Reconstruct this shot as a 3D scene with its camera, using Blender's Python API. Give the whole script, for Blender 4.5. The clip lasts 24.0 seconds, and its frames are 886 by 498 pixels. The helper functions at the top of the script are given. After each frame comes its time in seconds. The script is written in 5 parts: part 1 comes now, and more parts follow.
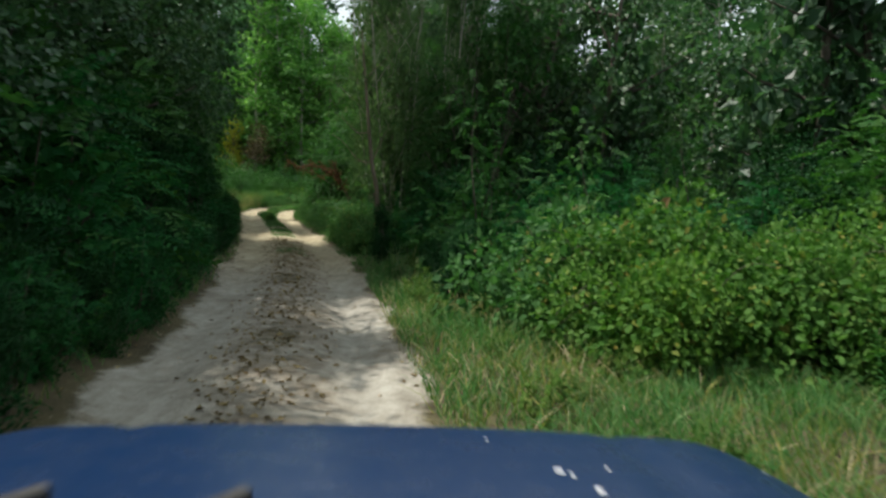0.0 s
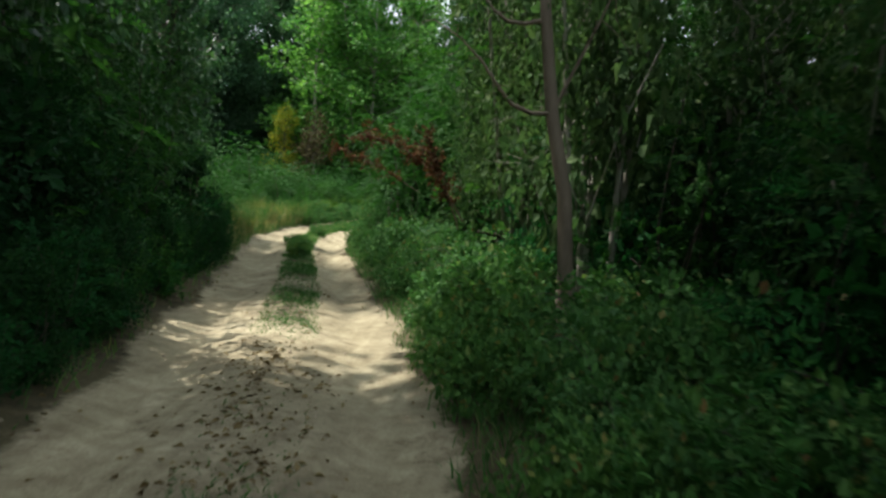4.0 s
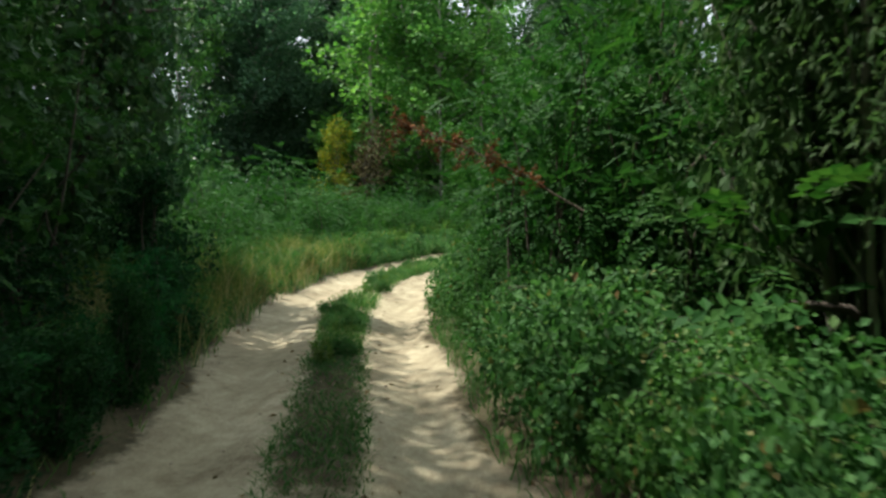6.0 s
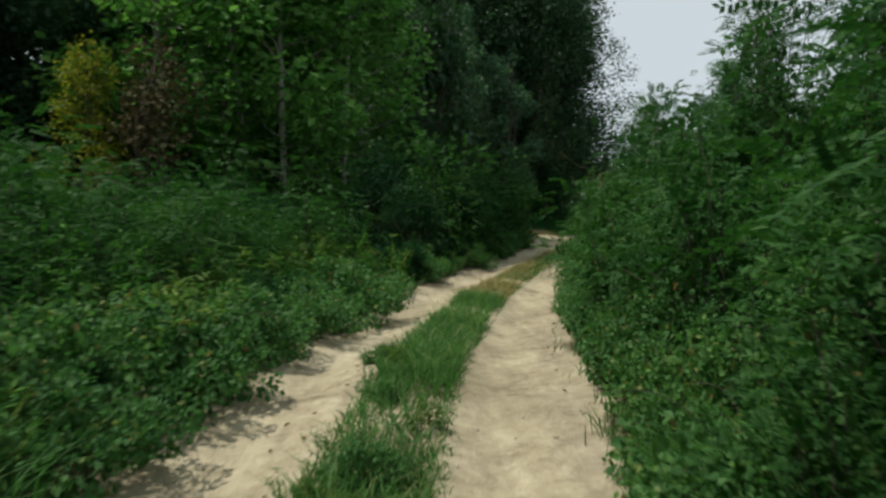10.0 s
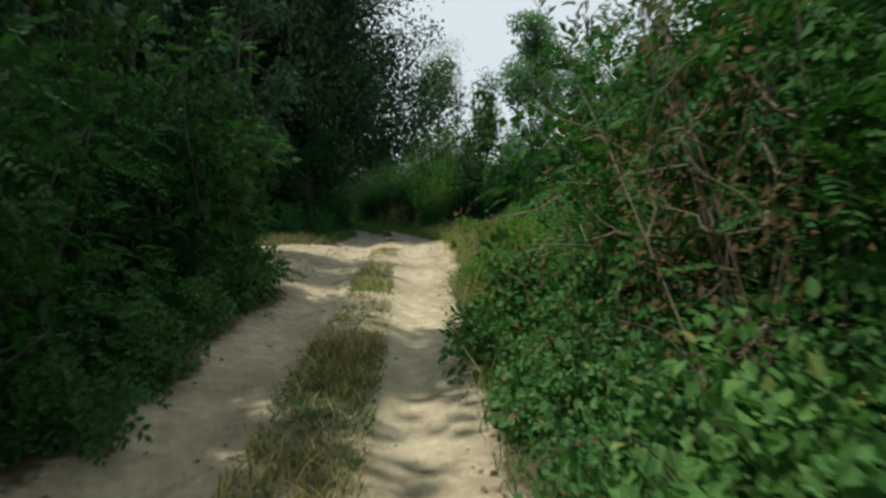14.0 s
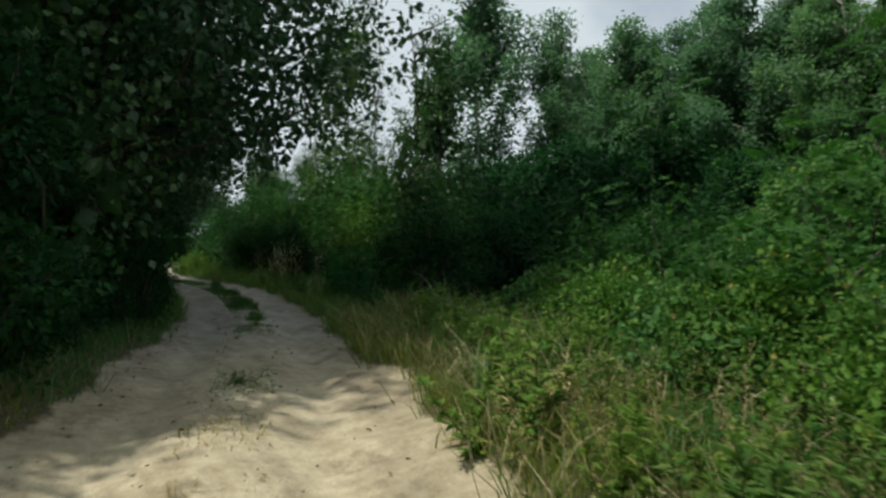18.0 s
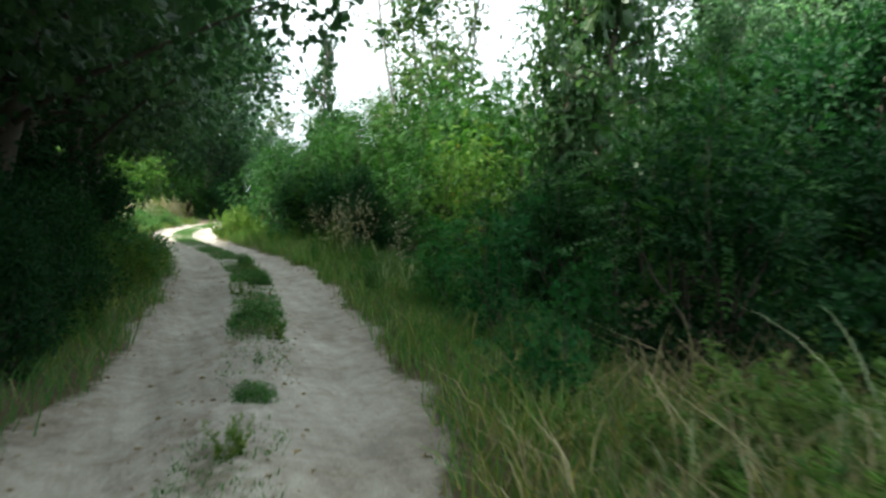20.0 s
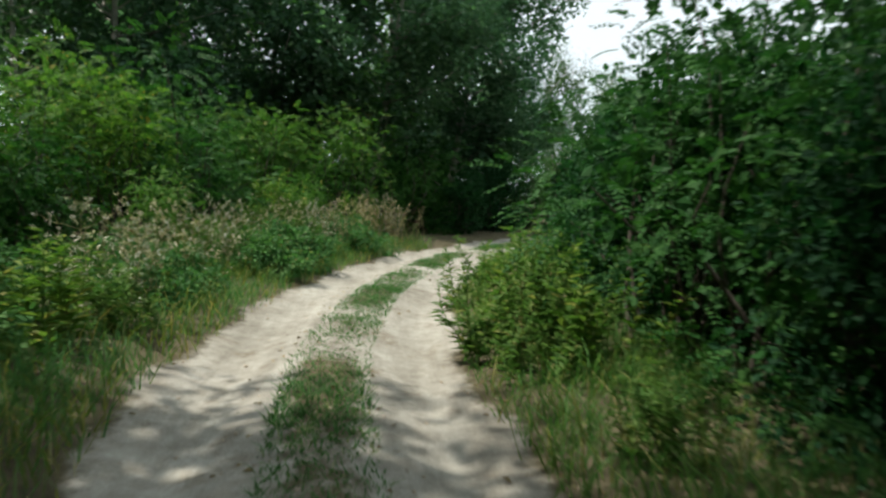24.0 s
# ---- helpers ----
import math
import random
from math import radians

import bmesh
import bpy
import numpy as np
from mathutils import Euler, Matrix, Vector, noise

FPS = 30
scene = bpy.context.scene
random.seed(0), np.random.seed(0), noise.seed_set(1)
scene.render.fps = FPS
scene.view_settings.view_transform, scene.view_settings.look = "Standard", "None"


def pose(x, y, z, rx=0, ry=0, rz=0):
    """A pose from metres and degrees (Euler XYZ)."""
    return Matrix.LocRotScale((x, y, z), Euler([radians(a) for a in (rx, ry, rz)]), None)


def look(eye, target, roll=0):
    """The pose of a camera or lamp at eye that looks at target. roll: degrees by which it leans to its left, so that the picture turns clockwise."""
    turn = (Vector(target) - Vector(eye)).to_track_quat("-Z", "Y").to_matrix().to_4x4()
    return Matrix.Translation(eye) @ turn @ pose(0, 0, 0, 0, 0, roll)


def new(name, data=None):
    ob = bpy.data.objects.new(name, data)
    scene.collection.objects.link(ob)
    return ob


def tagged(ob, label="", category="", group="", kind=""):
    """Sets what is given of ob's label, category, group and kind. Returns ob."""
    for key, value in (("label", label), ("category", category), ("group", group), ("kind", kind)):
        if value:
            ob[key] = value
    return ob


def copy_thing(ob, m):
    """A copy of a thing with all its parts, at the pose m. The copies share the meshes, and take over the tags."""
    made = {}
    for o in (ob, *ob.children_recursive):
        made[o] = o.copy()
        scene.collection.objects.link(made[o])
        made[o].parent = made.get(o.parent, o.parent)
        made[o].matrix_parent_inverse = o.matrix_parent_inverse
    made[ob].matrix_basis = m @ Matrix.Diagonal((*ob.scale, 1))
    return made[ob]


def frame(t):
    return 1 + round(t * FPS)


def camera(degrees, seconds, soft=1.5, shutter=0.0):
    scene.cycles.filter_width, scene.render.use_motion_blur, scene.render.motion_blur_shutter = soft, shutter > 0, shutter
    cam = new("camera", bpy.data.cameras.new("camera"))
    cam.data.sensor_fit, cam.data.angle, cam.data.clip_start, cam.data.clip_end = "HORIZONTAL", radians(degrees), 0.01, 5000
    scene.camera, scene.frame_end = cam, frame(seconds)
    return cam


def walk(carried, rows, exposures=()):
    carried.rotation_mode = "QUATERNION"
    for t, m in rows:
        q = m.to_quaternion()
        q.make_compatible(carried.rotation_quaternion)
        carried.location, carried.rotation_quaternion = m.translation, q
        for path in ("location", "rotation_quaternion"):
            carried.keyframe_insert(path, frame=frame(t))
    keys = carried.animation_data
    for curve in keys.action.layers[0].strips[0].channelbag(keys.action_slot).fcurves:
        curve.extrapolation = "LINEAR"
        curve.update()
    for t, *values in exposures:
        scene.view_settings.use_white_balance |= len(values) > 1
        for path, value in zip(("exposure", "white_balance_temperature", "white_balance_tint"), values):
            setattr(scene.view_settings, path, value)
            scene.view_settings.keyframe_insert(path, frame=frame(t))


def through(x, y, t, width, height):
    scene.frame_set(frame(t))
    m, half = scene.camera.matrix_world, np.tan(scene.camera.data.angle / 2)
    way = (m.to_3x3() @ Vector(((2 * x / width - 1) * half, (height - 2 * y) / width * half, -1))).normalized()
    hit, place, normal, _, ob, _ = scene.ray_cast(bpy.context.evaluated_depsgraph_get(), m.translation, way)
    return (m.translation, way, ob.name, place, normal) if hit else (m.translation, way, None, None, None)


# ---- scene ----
# ---- camera ----
cam = camera(64.0, 24.0, soft=2.6, shutter=0.25)
PATH = [
    (0.0, pose(0.00, 0.00, 1.400, 85.40, -3.60, 0.30)),
    (0.5, pose(-0.20, 1.65, 1.400, 87.00, -3.50, 0.30)),
    (1.0, pose(-0.46, 3.30, 1.400, 86.50, -3.40, 1.20)),
    (1.5, pose(-0.73, 4.95, 1.334, 85.80, -3.30, 2.90)),
    (2.0, pose(-0.99, 6.60, 1.334, 83.60, -4.00, 4.10)),
    (2.5, pose(-1.39, 8.18, 1.268, 86.30, -8.20, 3.50)),
    (4.5, pose(-2.64, 14.85, 1.268, 86.00, -2.80, 7.80)),
    (5.0, pose(-3.17, 16.83, 1.268, 86.30, -1.90, 9.60)),
    (5.5, pose(-3.83, 18.68, 1.268, 87.90, -2.90, 10.90)),
    (6.0, pose(-4.29, 20.39, 1.268, 87.40, -1.20, 11.30)),
    (6.5, pose(-4.88, 22.11, 1.268, 86.50, -1.60, 12.30)),
    (7.0, pose(-5.48, 23.76, 1.268, 86.90, -2.60, 13.20)),
    (7.5, pose(-6.01, 25.28, 1.268, 87.10, -3.10, 13.60)),
    (8.0, pose(-6.60, 26.99, 1.334, 87.90, -4.50, 11.10)),
    (8.5, pose(-7.00, 28.58, 1.334, 86.90, -3.90, 9.10)),
    (9.0, pose(-7.39, 30.29, 1.334, 86.60, -4.40, 6.30)),
    (9.5, pose(-7.66, 31.81, 1.334, 86.60, -4.20, 2.20)),
    (10.0, pose(-7.66, 33.59, 1.334, 87.90, -1.00, -3.00)),
    (10.5, pose(-7.52, 35.31, 1.466, 89.30, -0.40, -7.90)),
    (11.0, pose(-7.26, 37.16, 1.532, 90.20, -0.00, -12.70)),
    (11.5, pose(-6.93, 38.94, 1.598, 87.90, 1.90, -14.30)),
    (13.5, pose(-5.35, 46.73, 1.598, 87.40, -1.30, -22.30)),
    (14.0, pose(-4.69, 48.77, 1.664, 87.10, -0.90, -22.10)),
    (14.5, pose(-4.22, 50.49, 1.664, 87.30, -1.30, -22.40)),
    (15.0, pose(-3.63, 52.47, 1.730, 87.60, -2.60, -24.10)),
    (15.5, pose(-3.04, 54.19, 1.796, 88.20, -3.30, -25.30)),
    (16.0, pose(-2.38, 56.03, 1.862, 88.50, -2.60, -26.80)),
    (16.5, pose(-1.78, 57.68, 1.928, 89.00, -2.00, -27.70)),
    (17.0, pose(-1.06, 59.47, 1.994, 88.90, -3.30, -28.80)),
    (17.5, pose(-0.46, 60.92, 2.060, 90.10, -3.00, -29.80)),
    (18.0, pose(0.26, 62.44, 2.126, 89.60, -0.10, -30.10)),
    (18.5, pose(0.73, 63.69, 2.192, 87.80, -1.90, -27.40)),
    (20.5, pose(3.60, 72.60, 2.150, 85.50, -0.00, -22.50)),
    (21.0, pose(4.11, 74.83, 2.101, 85.61, -0.52, -18.85)),
    (21.5, pose(4.40, 76.92, 2.117, 86.23, -1.98, -15.82)),
    (22.0, pose(4.70, 79.23, 2.116, 87.65, -3.40, -13.41)),
    (22.5, pose(4.90, 81.30, 2.152, 87.56, -3.22, -12.42)),
    (23.0, pose(5.03, 83.70, 2.166, 86.20, -3.02, -9.83)),
    (23.5, pose(5.11, 85.94, 2.177, 86.56, -1.09, -6.87)),
    (24.0, pose(5.05, 88.48, 2.155, 85.50, -2.64, -4.85)),
]
EXPOSURES = [(0.0, 0.36), (1.0, 0.55), (2.0, 0.85), (3.4, 0.65), (5.0, 0.5), (6.2, 0.7), (7.5, 0.2), (9.0, -0.2), (10.0, -0.3), (11.5, -0.15), (15.0, -0.08), (16.5, -0.28), (18.3, -0.12), (20.5, 1.75), (21.2, 1.68), (22.3, 1.3), (23.2, 1.05), (24.0, 0.42)]
walk(cam, PATH, EXPOSURES)

# ---- world and sun ----
SUN_AZIMUTH, SUN_HEIGHT = radians(77), radians(63)   # azimuth to the left of +y
world = bpy.data.worlds.new("sky")
scene.world = world
world.use_nodes = True
wn, wl = world.node_tree.nodes, world.node_tree.links
wn.clear()
sky = wn.new("ShaderNodeTexSky")
sky.sky_type, sky.sun_disc = "NISHITA", False
sky.sun_elevation, sky.sun_rotation = SUN_HEIGHT, -SUN_AZIMUTH
sky.air_density, sky.dust_density = 1.0, 2.0
w_coord, w_noise, w_ramp = wn.new("ShaderNodeTexCoord"), wn.new("ShaderNodeTexNoise"), wn.new("ShaderNodeValToRGB")
w_noise.inputs["Scale"].default_value, w_noise.inputs["Detail"].default_value = 2.2, 6
w_ramp.color_ramp.elements[0].position, w_ramp.color_ramp.elements[1].position = 0.2, 0.44
w_mix = wn.new("ShaderNodeMix")
w_mix.data_type = "RGBA"
w_mix.inputs["B"].default_value = (8.2, 9.2, 9.8, 1)
w_bg, w_out = wn.new("ShaderNodeBackground"), wn.new("ShaderNodeOutputWorld")
w_bg.inputs["Strength"].default_value = 0.09
wl.new(w_coord.outputs["Generated"], w_noise.inputs["Vector"])
wl.new(w_noise.outputs["Fac"], w_ramp.inputs["Fac"])
wl.new(w_ramp.outputs["Color"], w_mix.inputs["Factor"])
wl.new(sky.outputs["Color"], w_mix.inputs["A"])
wl.new(w_mix.outputs["Result"], w_bg.inputs["Color"])
wl.new(w_bg.outputs["Background"], w_out.inputs["Surface"])

lamp = bpy.data.lights.new("sun", "SUN")
lamp.energy, lamp.angle, lamp.color = 4.8, radians(0.6), (1.0, 0.96, 0.88)
sun = new("sun", lamp)
sun.matrix_world = look((0, 0, 60), (math.sin(SUN_AZIMUTH) * math.cos(SUN_HEIGHT), -math.cos(SUN_AZIMUTH) * math.cos(SUN_HEIGHT),
                                     60 - math.sin(SUN_HEIGHT)))


# ---- materials ----
def material(name):
    m = bpy.data.materials.new(name)
    m.use_nodes = True
    return m, m.node_tree.nodes, m.node_tree.links, m.node_tree.nodes["Principled BSDF"]


def ramp(nodes, links, source, stops):
    node = nodes.new("ShaderNodeValToRGB")
    els = node.color_ramp.elements
    while len(els) < len(stops):
        els.new(0.5)
    for e, (p, c) in zip(els, stops):
        e.position, e.color = p, (*c, 1)
    links.new(source, node.inputs["Fac"])
    return node.outputs["Color"]


def noise_node(nodes, links, scale, detail=4.0, rough=0.6, vector=None):
    node = nodes.new("ShaderNodeTexNoise")
    node.inputs["Scale"].default_value, node.inputs["Detail"].default_value, node.inputs["Roughness"].default_value = scale, detail, rough
    if vector is None:
        vector = nodes.new("ShaderNodeTexCoord").outputs["Object"]
    links.new(vector, node.inputs["Vector"])
    return node.outputs["Fac"]


def mixed(nodes, links, factor, a, b, blend="MIX"):
    node = nodes.new("ShaderNodeMix")
    node.data_type, node.blend_type = "RGBA", blend
    for sock, value in (("Factor", factor), ("A", a), ("B", b)):
        if isinstance(value, (int, float)):
            node.inputs[sock].default_value = value
        elif isinstance(value, tuple):
            node.inputs[sock].default_value = (*value, 1)
        else:
            links.new(value, node.inputs[sock])
    return node.outputs["Result"]


def maths(nodes, links, op, a, b=0.0, clamp=False):
    node = nodes.new("ShaderNodeMath")
    node.operation, node.use_clamp = op, clamp
    for k, value in enumerate((a, b)):
        if isinstance(value, (int, float)):
            node.inputs[k].default_value = value
        else:
            links.new(value, node.inputs[k])
    return node.outputs[0]


def bump(nodes, links, bsdf, height, strength, distance):
    node = nodes.new("ShaderNodeBump")
    node.inputs["Strength"].default_value, node.inputs["Distance"].default_value = strength, distance
    links.new(height, node.inputs["Height"])
    links.new(node.outputs["Normal"], bsdf.inputs["Normal"])


def leaf_material(name, stops, through=0.38, rough=0.62, gloss=0.12):
    """Leaves: each leaf its own tone, each plant its own tint, some light passing through."""
    m, n, l, p = material(name)
    geo, info = n.new("ShaderNodeNewGeometry"), n.new("ShaderNodeObjectInfo")
    tone = ramp(n, l, geo.outputs["Random Per Island"], stops)
    tint = ramp(n, l, info.outputs["Random"], [(0.0, (0.76, 0.82, 0.78)), (0.55, (1.0, 1.0, 1.0)), (1.0, (1.18, 1.1, 0.86))])
    col = mixed(n, l, 1.0, tone, tint, "MULTIPLY")
    vein = noise_node(n, l, 55, 2)
    col = mixed(n, l, 0.35, col, ramp(n, l, vein, [(0.3, (0.55, 0.6, 0.5)), (0.7, (1.2, 1.15, 1.1))]), "MULTIPLY")
    l.new(col, p.inputs["Base Color"])
    p.inputs["Roughness"].default_value, p.inputs["Specular IOR Level"].default_value = rough, gloss
    trans = n.new("ShaderNodeBsdfTranslucent")
    l.new(mixed(n, l, 1.0, col, (0.96, 1.18, 0.72), "MULTIPLY"), trans.inputs["Color"])
    mix = n.new("ShaderNodeMixShader")
    mix.inputs["Fac"].default_value = through
    l.new(p.outputs["BSDF"], mix.inputs[1])
    l.new(trans.outputs["BSDF"], mix.inputs[2])
    l.new(mix.outputs["Shader"], n["Material Output"].inputs["Surface"])
    return m


def bark_material(name, dark, light, scale=9.0):
    m, n, l, p = material(name)
    coord, mapping = n.new("ShaderNodeTexCoord"), n.new("ShaderNodeMapping")
    mapping.inputs["Scale"].default_value = (1, 1, 0.25)
    l.new(coord.outputs["Object"], mapping.inputs["Vector"])
    a = noise_node(n, l, scale, 6, 0.7, mapping.outputs["Vector"])
    b = noise_node(n, l, 1.3, 3)
    col = mixed(n, l, 0.5, ramp(n, l, a, [(0.3, dark), (0.7, light)]), ramp(n, l, b, [(0.35, dark), (0.7, light)]))
    l.new(col, p.inputs["Base Color"])
    p.inputs["Roughness"].default_value = 0.9
    bump(n, l, p, a, 0.6, 0.02)
    return m


LEAF_BRAMBLE = leaf_material("bramble_leaves", [(0, (0.043, 0.120, 0.037)), (0.5, (0.072, 0.181, 0.057)), (0.93, (0.110, 0.238, 0.078)), (0.98, (0.240, 0.268, 0.103)), (1, (0.180, 0.110, 0.052))])
LEAF_LOCUST = leaf_material("locust_leaves", [(0, (0.021, 0.080, 0.019)), (0.6, (0.035, 0.111, 0.025)), (1, (0.059, 0.149, 0.035))], 0.32)
LEAF_HEAVEN = leaf_material("long_pinnate_leaves", [(0, (0.013, 0.086, 0.027)), (0.6, (0.023, 0.127, 0.038)), (1, (0.040, 0.172, 0.047))], 0.35)
LEAF_SHRUB = leaf_material("shrub_leaves", [(0, (0.009, 0.043, 0.015)), (0.6, (0.016, 0.066, 0.023)), (1, (0.028, 0.091, 0.030))])
LEAF_WEED = leaf_material("weed_leaves", [(0, (0.029, 0.115, 0.024)), (0.6, (0.048, 0.164, 0.035)), (1, (0.087, 0.207, 0.052))], 0.35)
LEAF_LIGHT = leaf_material("slender_poplar_leaves", [(0, (0.067, 0.198, 0.050)), (0.6, (0.116, 0.277, 0.072)), (1, (0.206, 0.397, 0.121))], 0.45, 0.5)
LEAF_POPLAR = leaf_material("poplar_leaves", [(0, (0.027, 0.077, 0.035)), (0.6, (0.048, 0.118, 0.050)), (1, (0.092, 0.169, 0.077))], 0.42, 0.4, 0.36)
LEAF_WILLOW = leaf_material("willow_leaves", [(0, (0.06, 0.115, 0.048)), (0.6, (0.095, 0.17, 0.07)), (1, (0.155, 0.23, 0.10))], 0.4)
LEAF_YELLOW = leaf_material("yellowing_leaves", [(0, (0.102, 0.147, 0.018)), (0.5, (0.202, 0.230, 0.027)), (1, (0.313, 0.304, 0.041))])
LEAF_BROWN = leaf_material("dead_leaves", [(0, (0.06, 0.024, 0.014)), (0.5, (0.12, 0.05, 0.026)), (1, (0.20, 0.095, 0.05))], 0.2, 0.8, 0.1)
SEED_HEAD = leaf_material("seed_heads", [(0, (0.240, 0.210, 0.155)), (0.5, (0.420, 0.390, 0.310)), (1, (0.750, 0.720, 0.651))], 0.2, 0.9, 0.05)
GRASS_GREEN = leaf_material("green_grass", [(0, (0.053, 0.151, 0.042)), (0.65, (0.091, 0.215, 0.066)), (0.92, (0.150, 0.260, 0.096)), (1, (0.392, 0.346, 0.214))], 0.45)
GRASS_DRY = leaf_material("dry_grass", [(0, (0.137, 0.141, 0.068)), (0.5, (0.285, 0.247, 0.134)), (1, (0.479, 0.400, 0.255))], 0.3, 0.7)
# grey-green lightened to paint in haze on far poplars, sunlight on edge ones
LEAF_FAR = leaf_material("hazy_lit_poplar_leaves", [(0, (0.059, 0.138, 0.080)), (0.6, (0.100, 0.204, 0.119)), (1, (0.166, 0.278, 0.179))], 0.55, 0.5, 0.3)
LEAF_HERB = leaf_material("herb_leaves", [(0, (0.062, 0.144, 0.026)), (0.5, (0.095, 0.190, 0.039)), (0.9, (0.157, 0.230, 0.061)), (1, (0.314, 0.287, 0.110))], 0.4)
GRASS_YELLOW = leaf_material("yellow_green_grass", [(0, (0.072, 0.138, 0.028)), (0.5, (0.138, 0.190, 0.044)), (0.85, (0.240, 0.241, 0.077)), (1, (0.408, 0.333, 0.143))], 0.45)
# sunlight put into the colour: yellower leaves for brambles and locusts in sunny spots
LEAF_SUN = leaf_material("sunlit_leaves", [(0, (0.054, 0.139, 0.026)), (0.5, (0.081, 0.187, 0.037)), (0.95, (0.125, 0.235, 0.048)), (1, (0.291, 0.252, 0.063))], 0.38)
LEAF_REED = leaf_material("reed_blades", [(0, (0.075, 0.15, 0.05)), (0.6, (0.15, 0.22, 0.09)), (1, (0.34, 0.34, 0.2))], 0.4, 0.5, 0.3)
LEAF_WITHERED = leaf_material("withered_tree_leaves", [(0, (0.06, 0.048, 0.026)), (0.5, (0.09, 0.07, 0.036)), (1, (0.13, 0.10, 0.05))], 0.2, 0.8, 0.1)
LEAF_LITTER = leaf_material("fallen_leaves", [(0, (0.10, 0.065, 0.03)), (0.6, (0.22, 0.15, 0.075)), (1, (0.38, 0.28, 0.15))], 0.1, 0.9, 0.1)
CLOD = bark_material("dry_clods", (0.25, 0.2, 0.14), (0.5, 0.42, 0.31), 20.0)
BARK_DARK = bark_material("dark_bark", (0.035, 0.028, 0.02), (0.12, 0.10, 0.075))
BARK_PALE = bark_material("pale_bark", (0.16, 0.15, 0.12), (0.42, 0.40, 0.34), 5.0)
BARK_DEAD = bark_material("dead_wood", (0.09, 0.07, 0.05), (0.26, 0.21, 0.155), 7.0)


def plain_material(name, colour, rough, metal=0.0, grime=0.15, coat=0.0):
    m, n, l, p = material(name)
    spots = noise_node(n, l, 14, 5, 0.7)
    l.new(mixed(n, l, grime, colour, ramp(n, l, spots, [(0.35, (0.3, 0.28, 0.25)), (0.65, colour)])), p.inputs["Base Color"])
    l.new(maths(n, l, "ADD", maths(n, l, "MULTIPLY", spots, 0.3), rough - 0.15, True), p.inputs["Roughness"])
    p.inputs["Metallic"].default_value, p.inputs["Coat Weight"].default_value, p.inputs["Specular IOR Level"].default_value = metal, coat, 0.3
    return m


CAR_BLUE = plain_material("dusty_blue_paint", (0.001, 0.015, 0.055), 0.3, 0.0, 0.04, 0.0)
RUBBER = plain_material("black_rubber", (0.02, 0.02, 0.02), 0.75)
DARK_TRIM = plain_material("dark_trim", (0.03, 0.03, 0.032), 0.5)
STEEL = plain_material("grey_steel", (0.4, 0.4, 0.41), 0.4, 0.8)
LAMP_GLASS = plain_material("lamp_glass", (0.6, 0.62, 0.62), 0.2)
CHIPPED = plain_material("bare_primer", (0.75, 0.76, 0.78), 0.6)


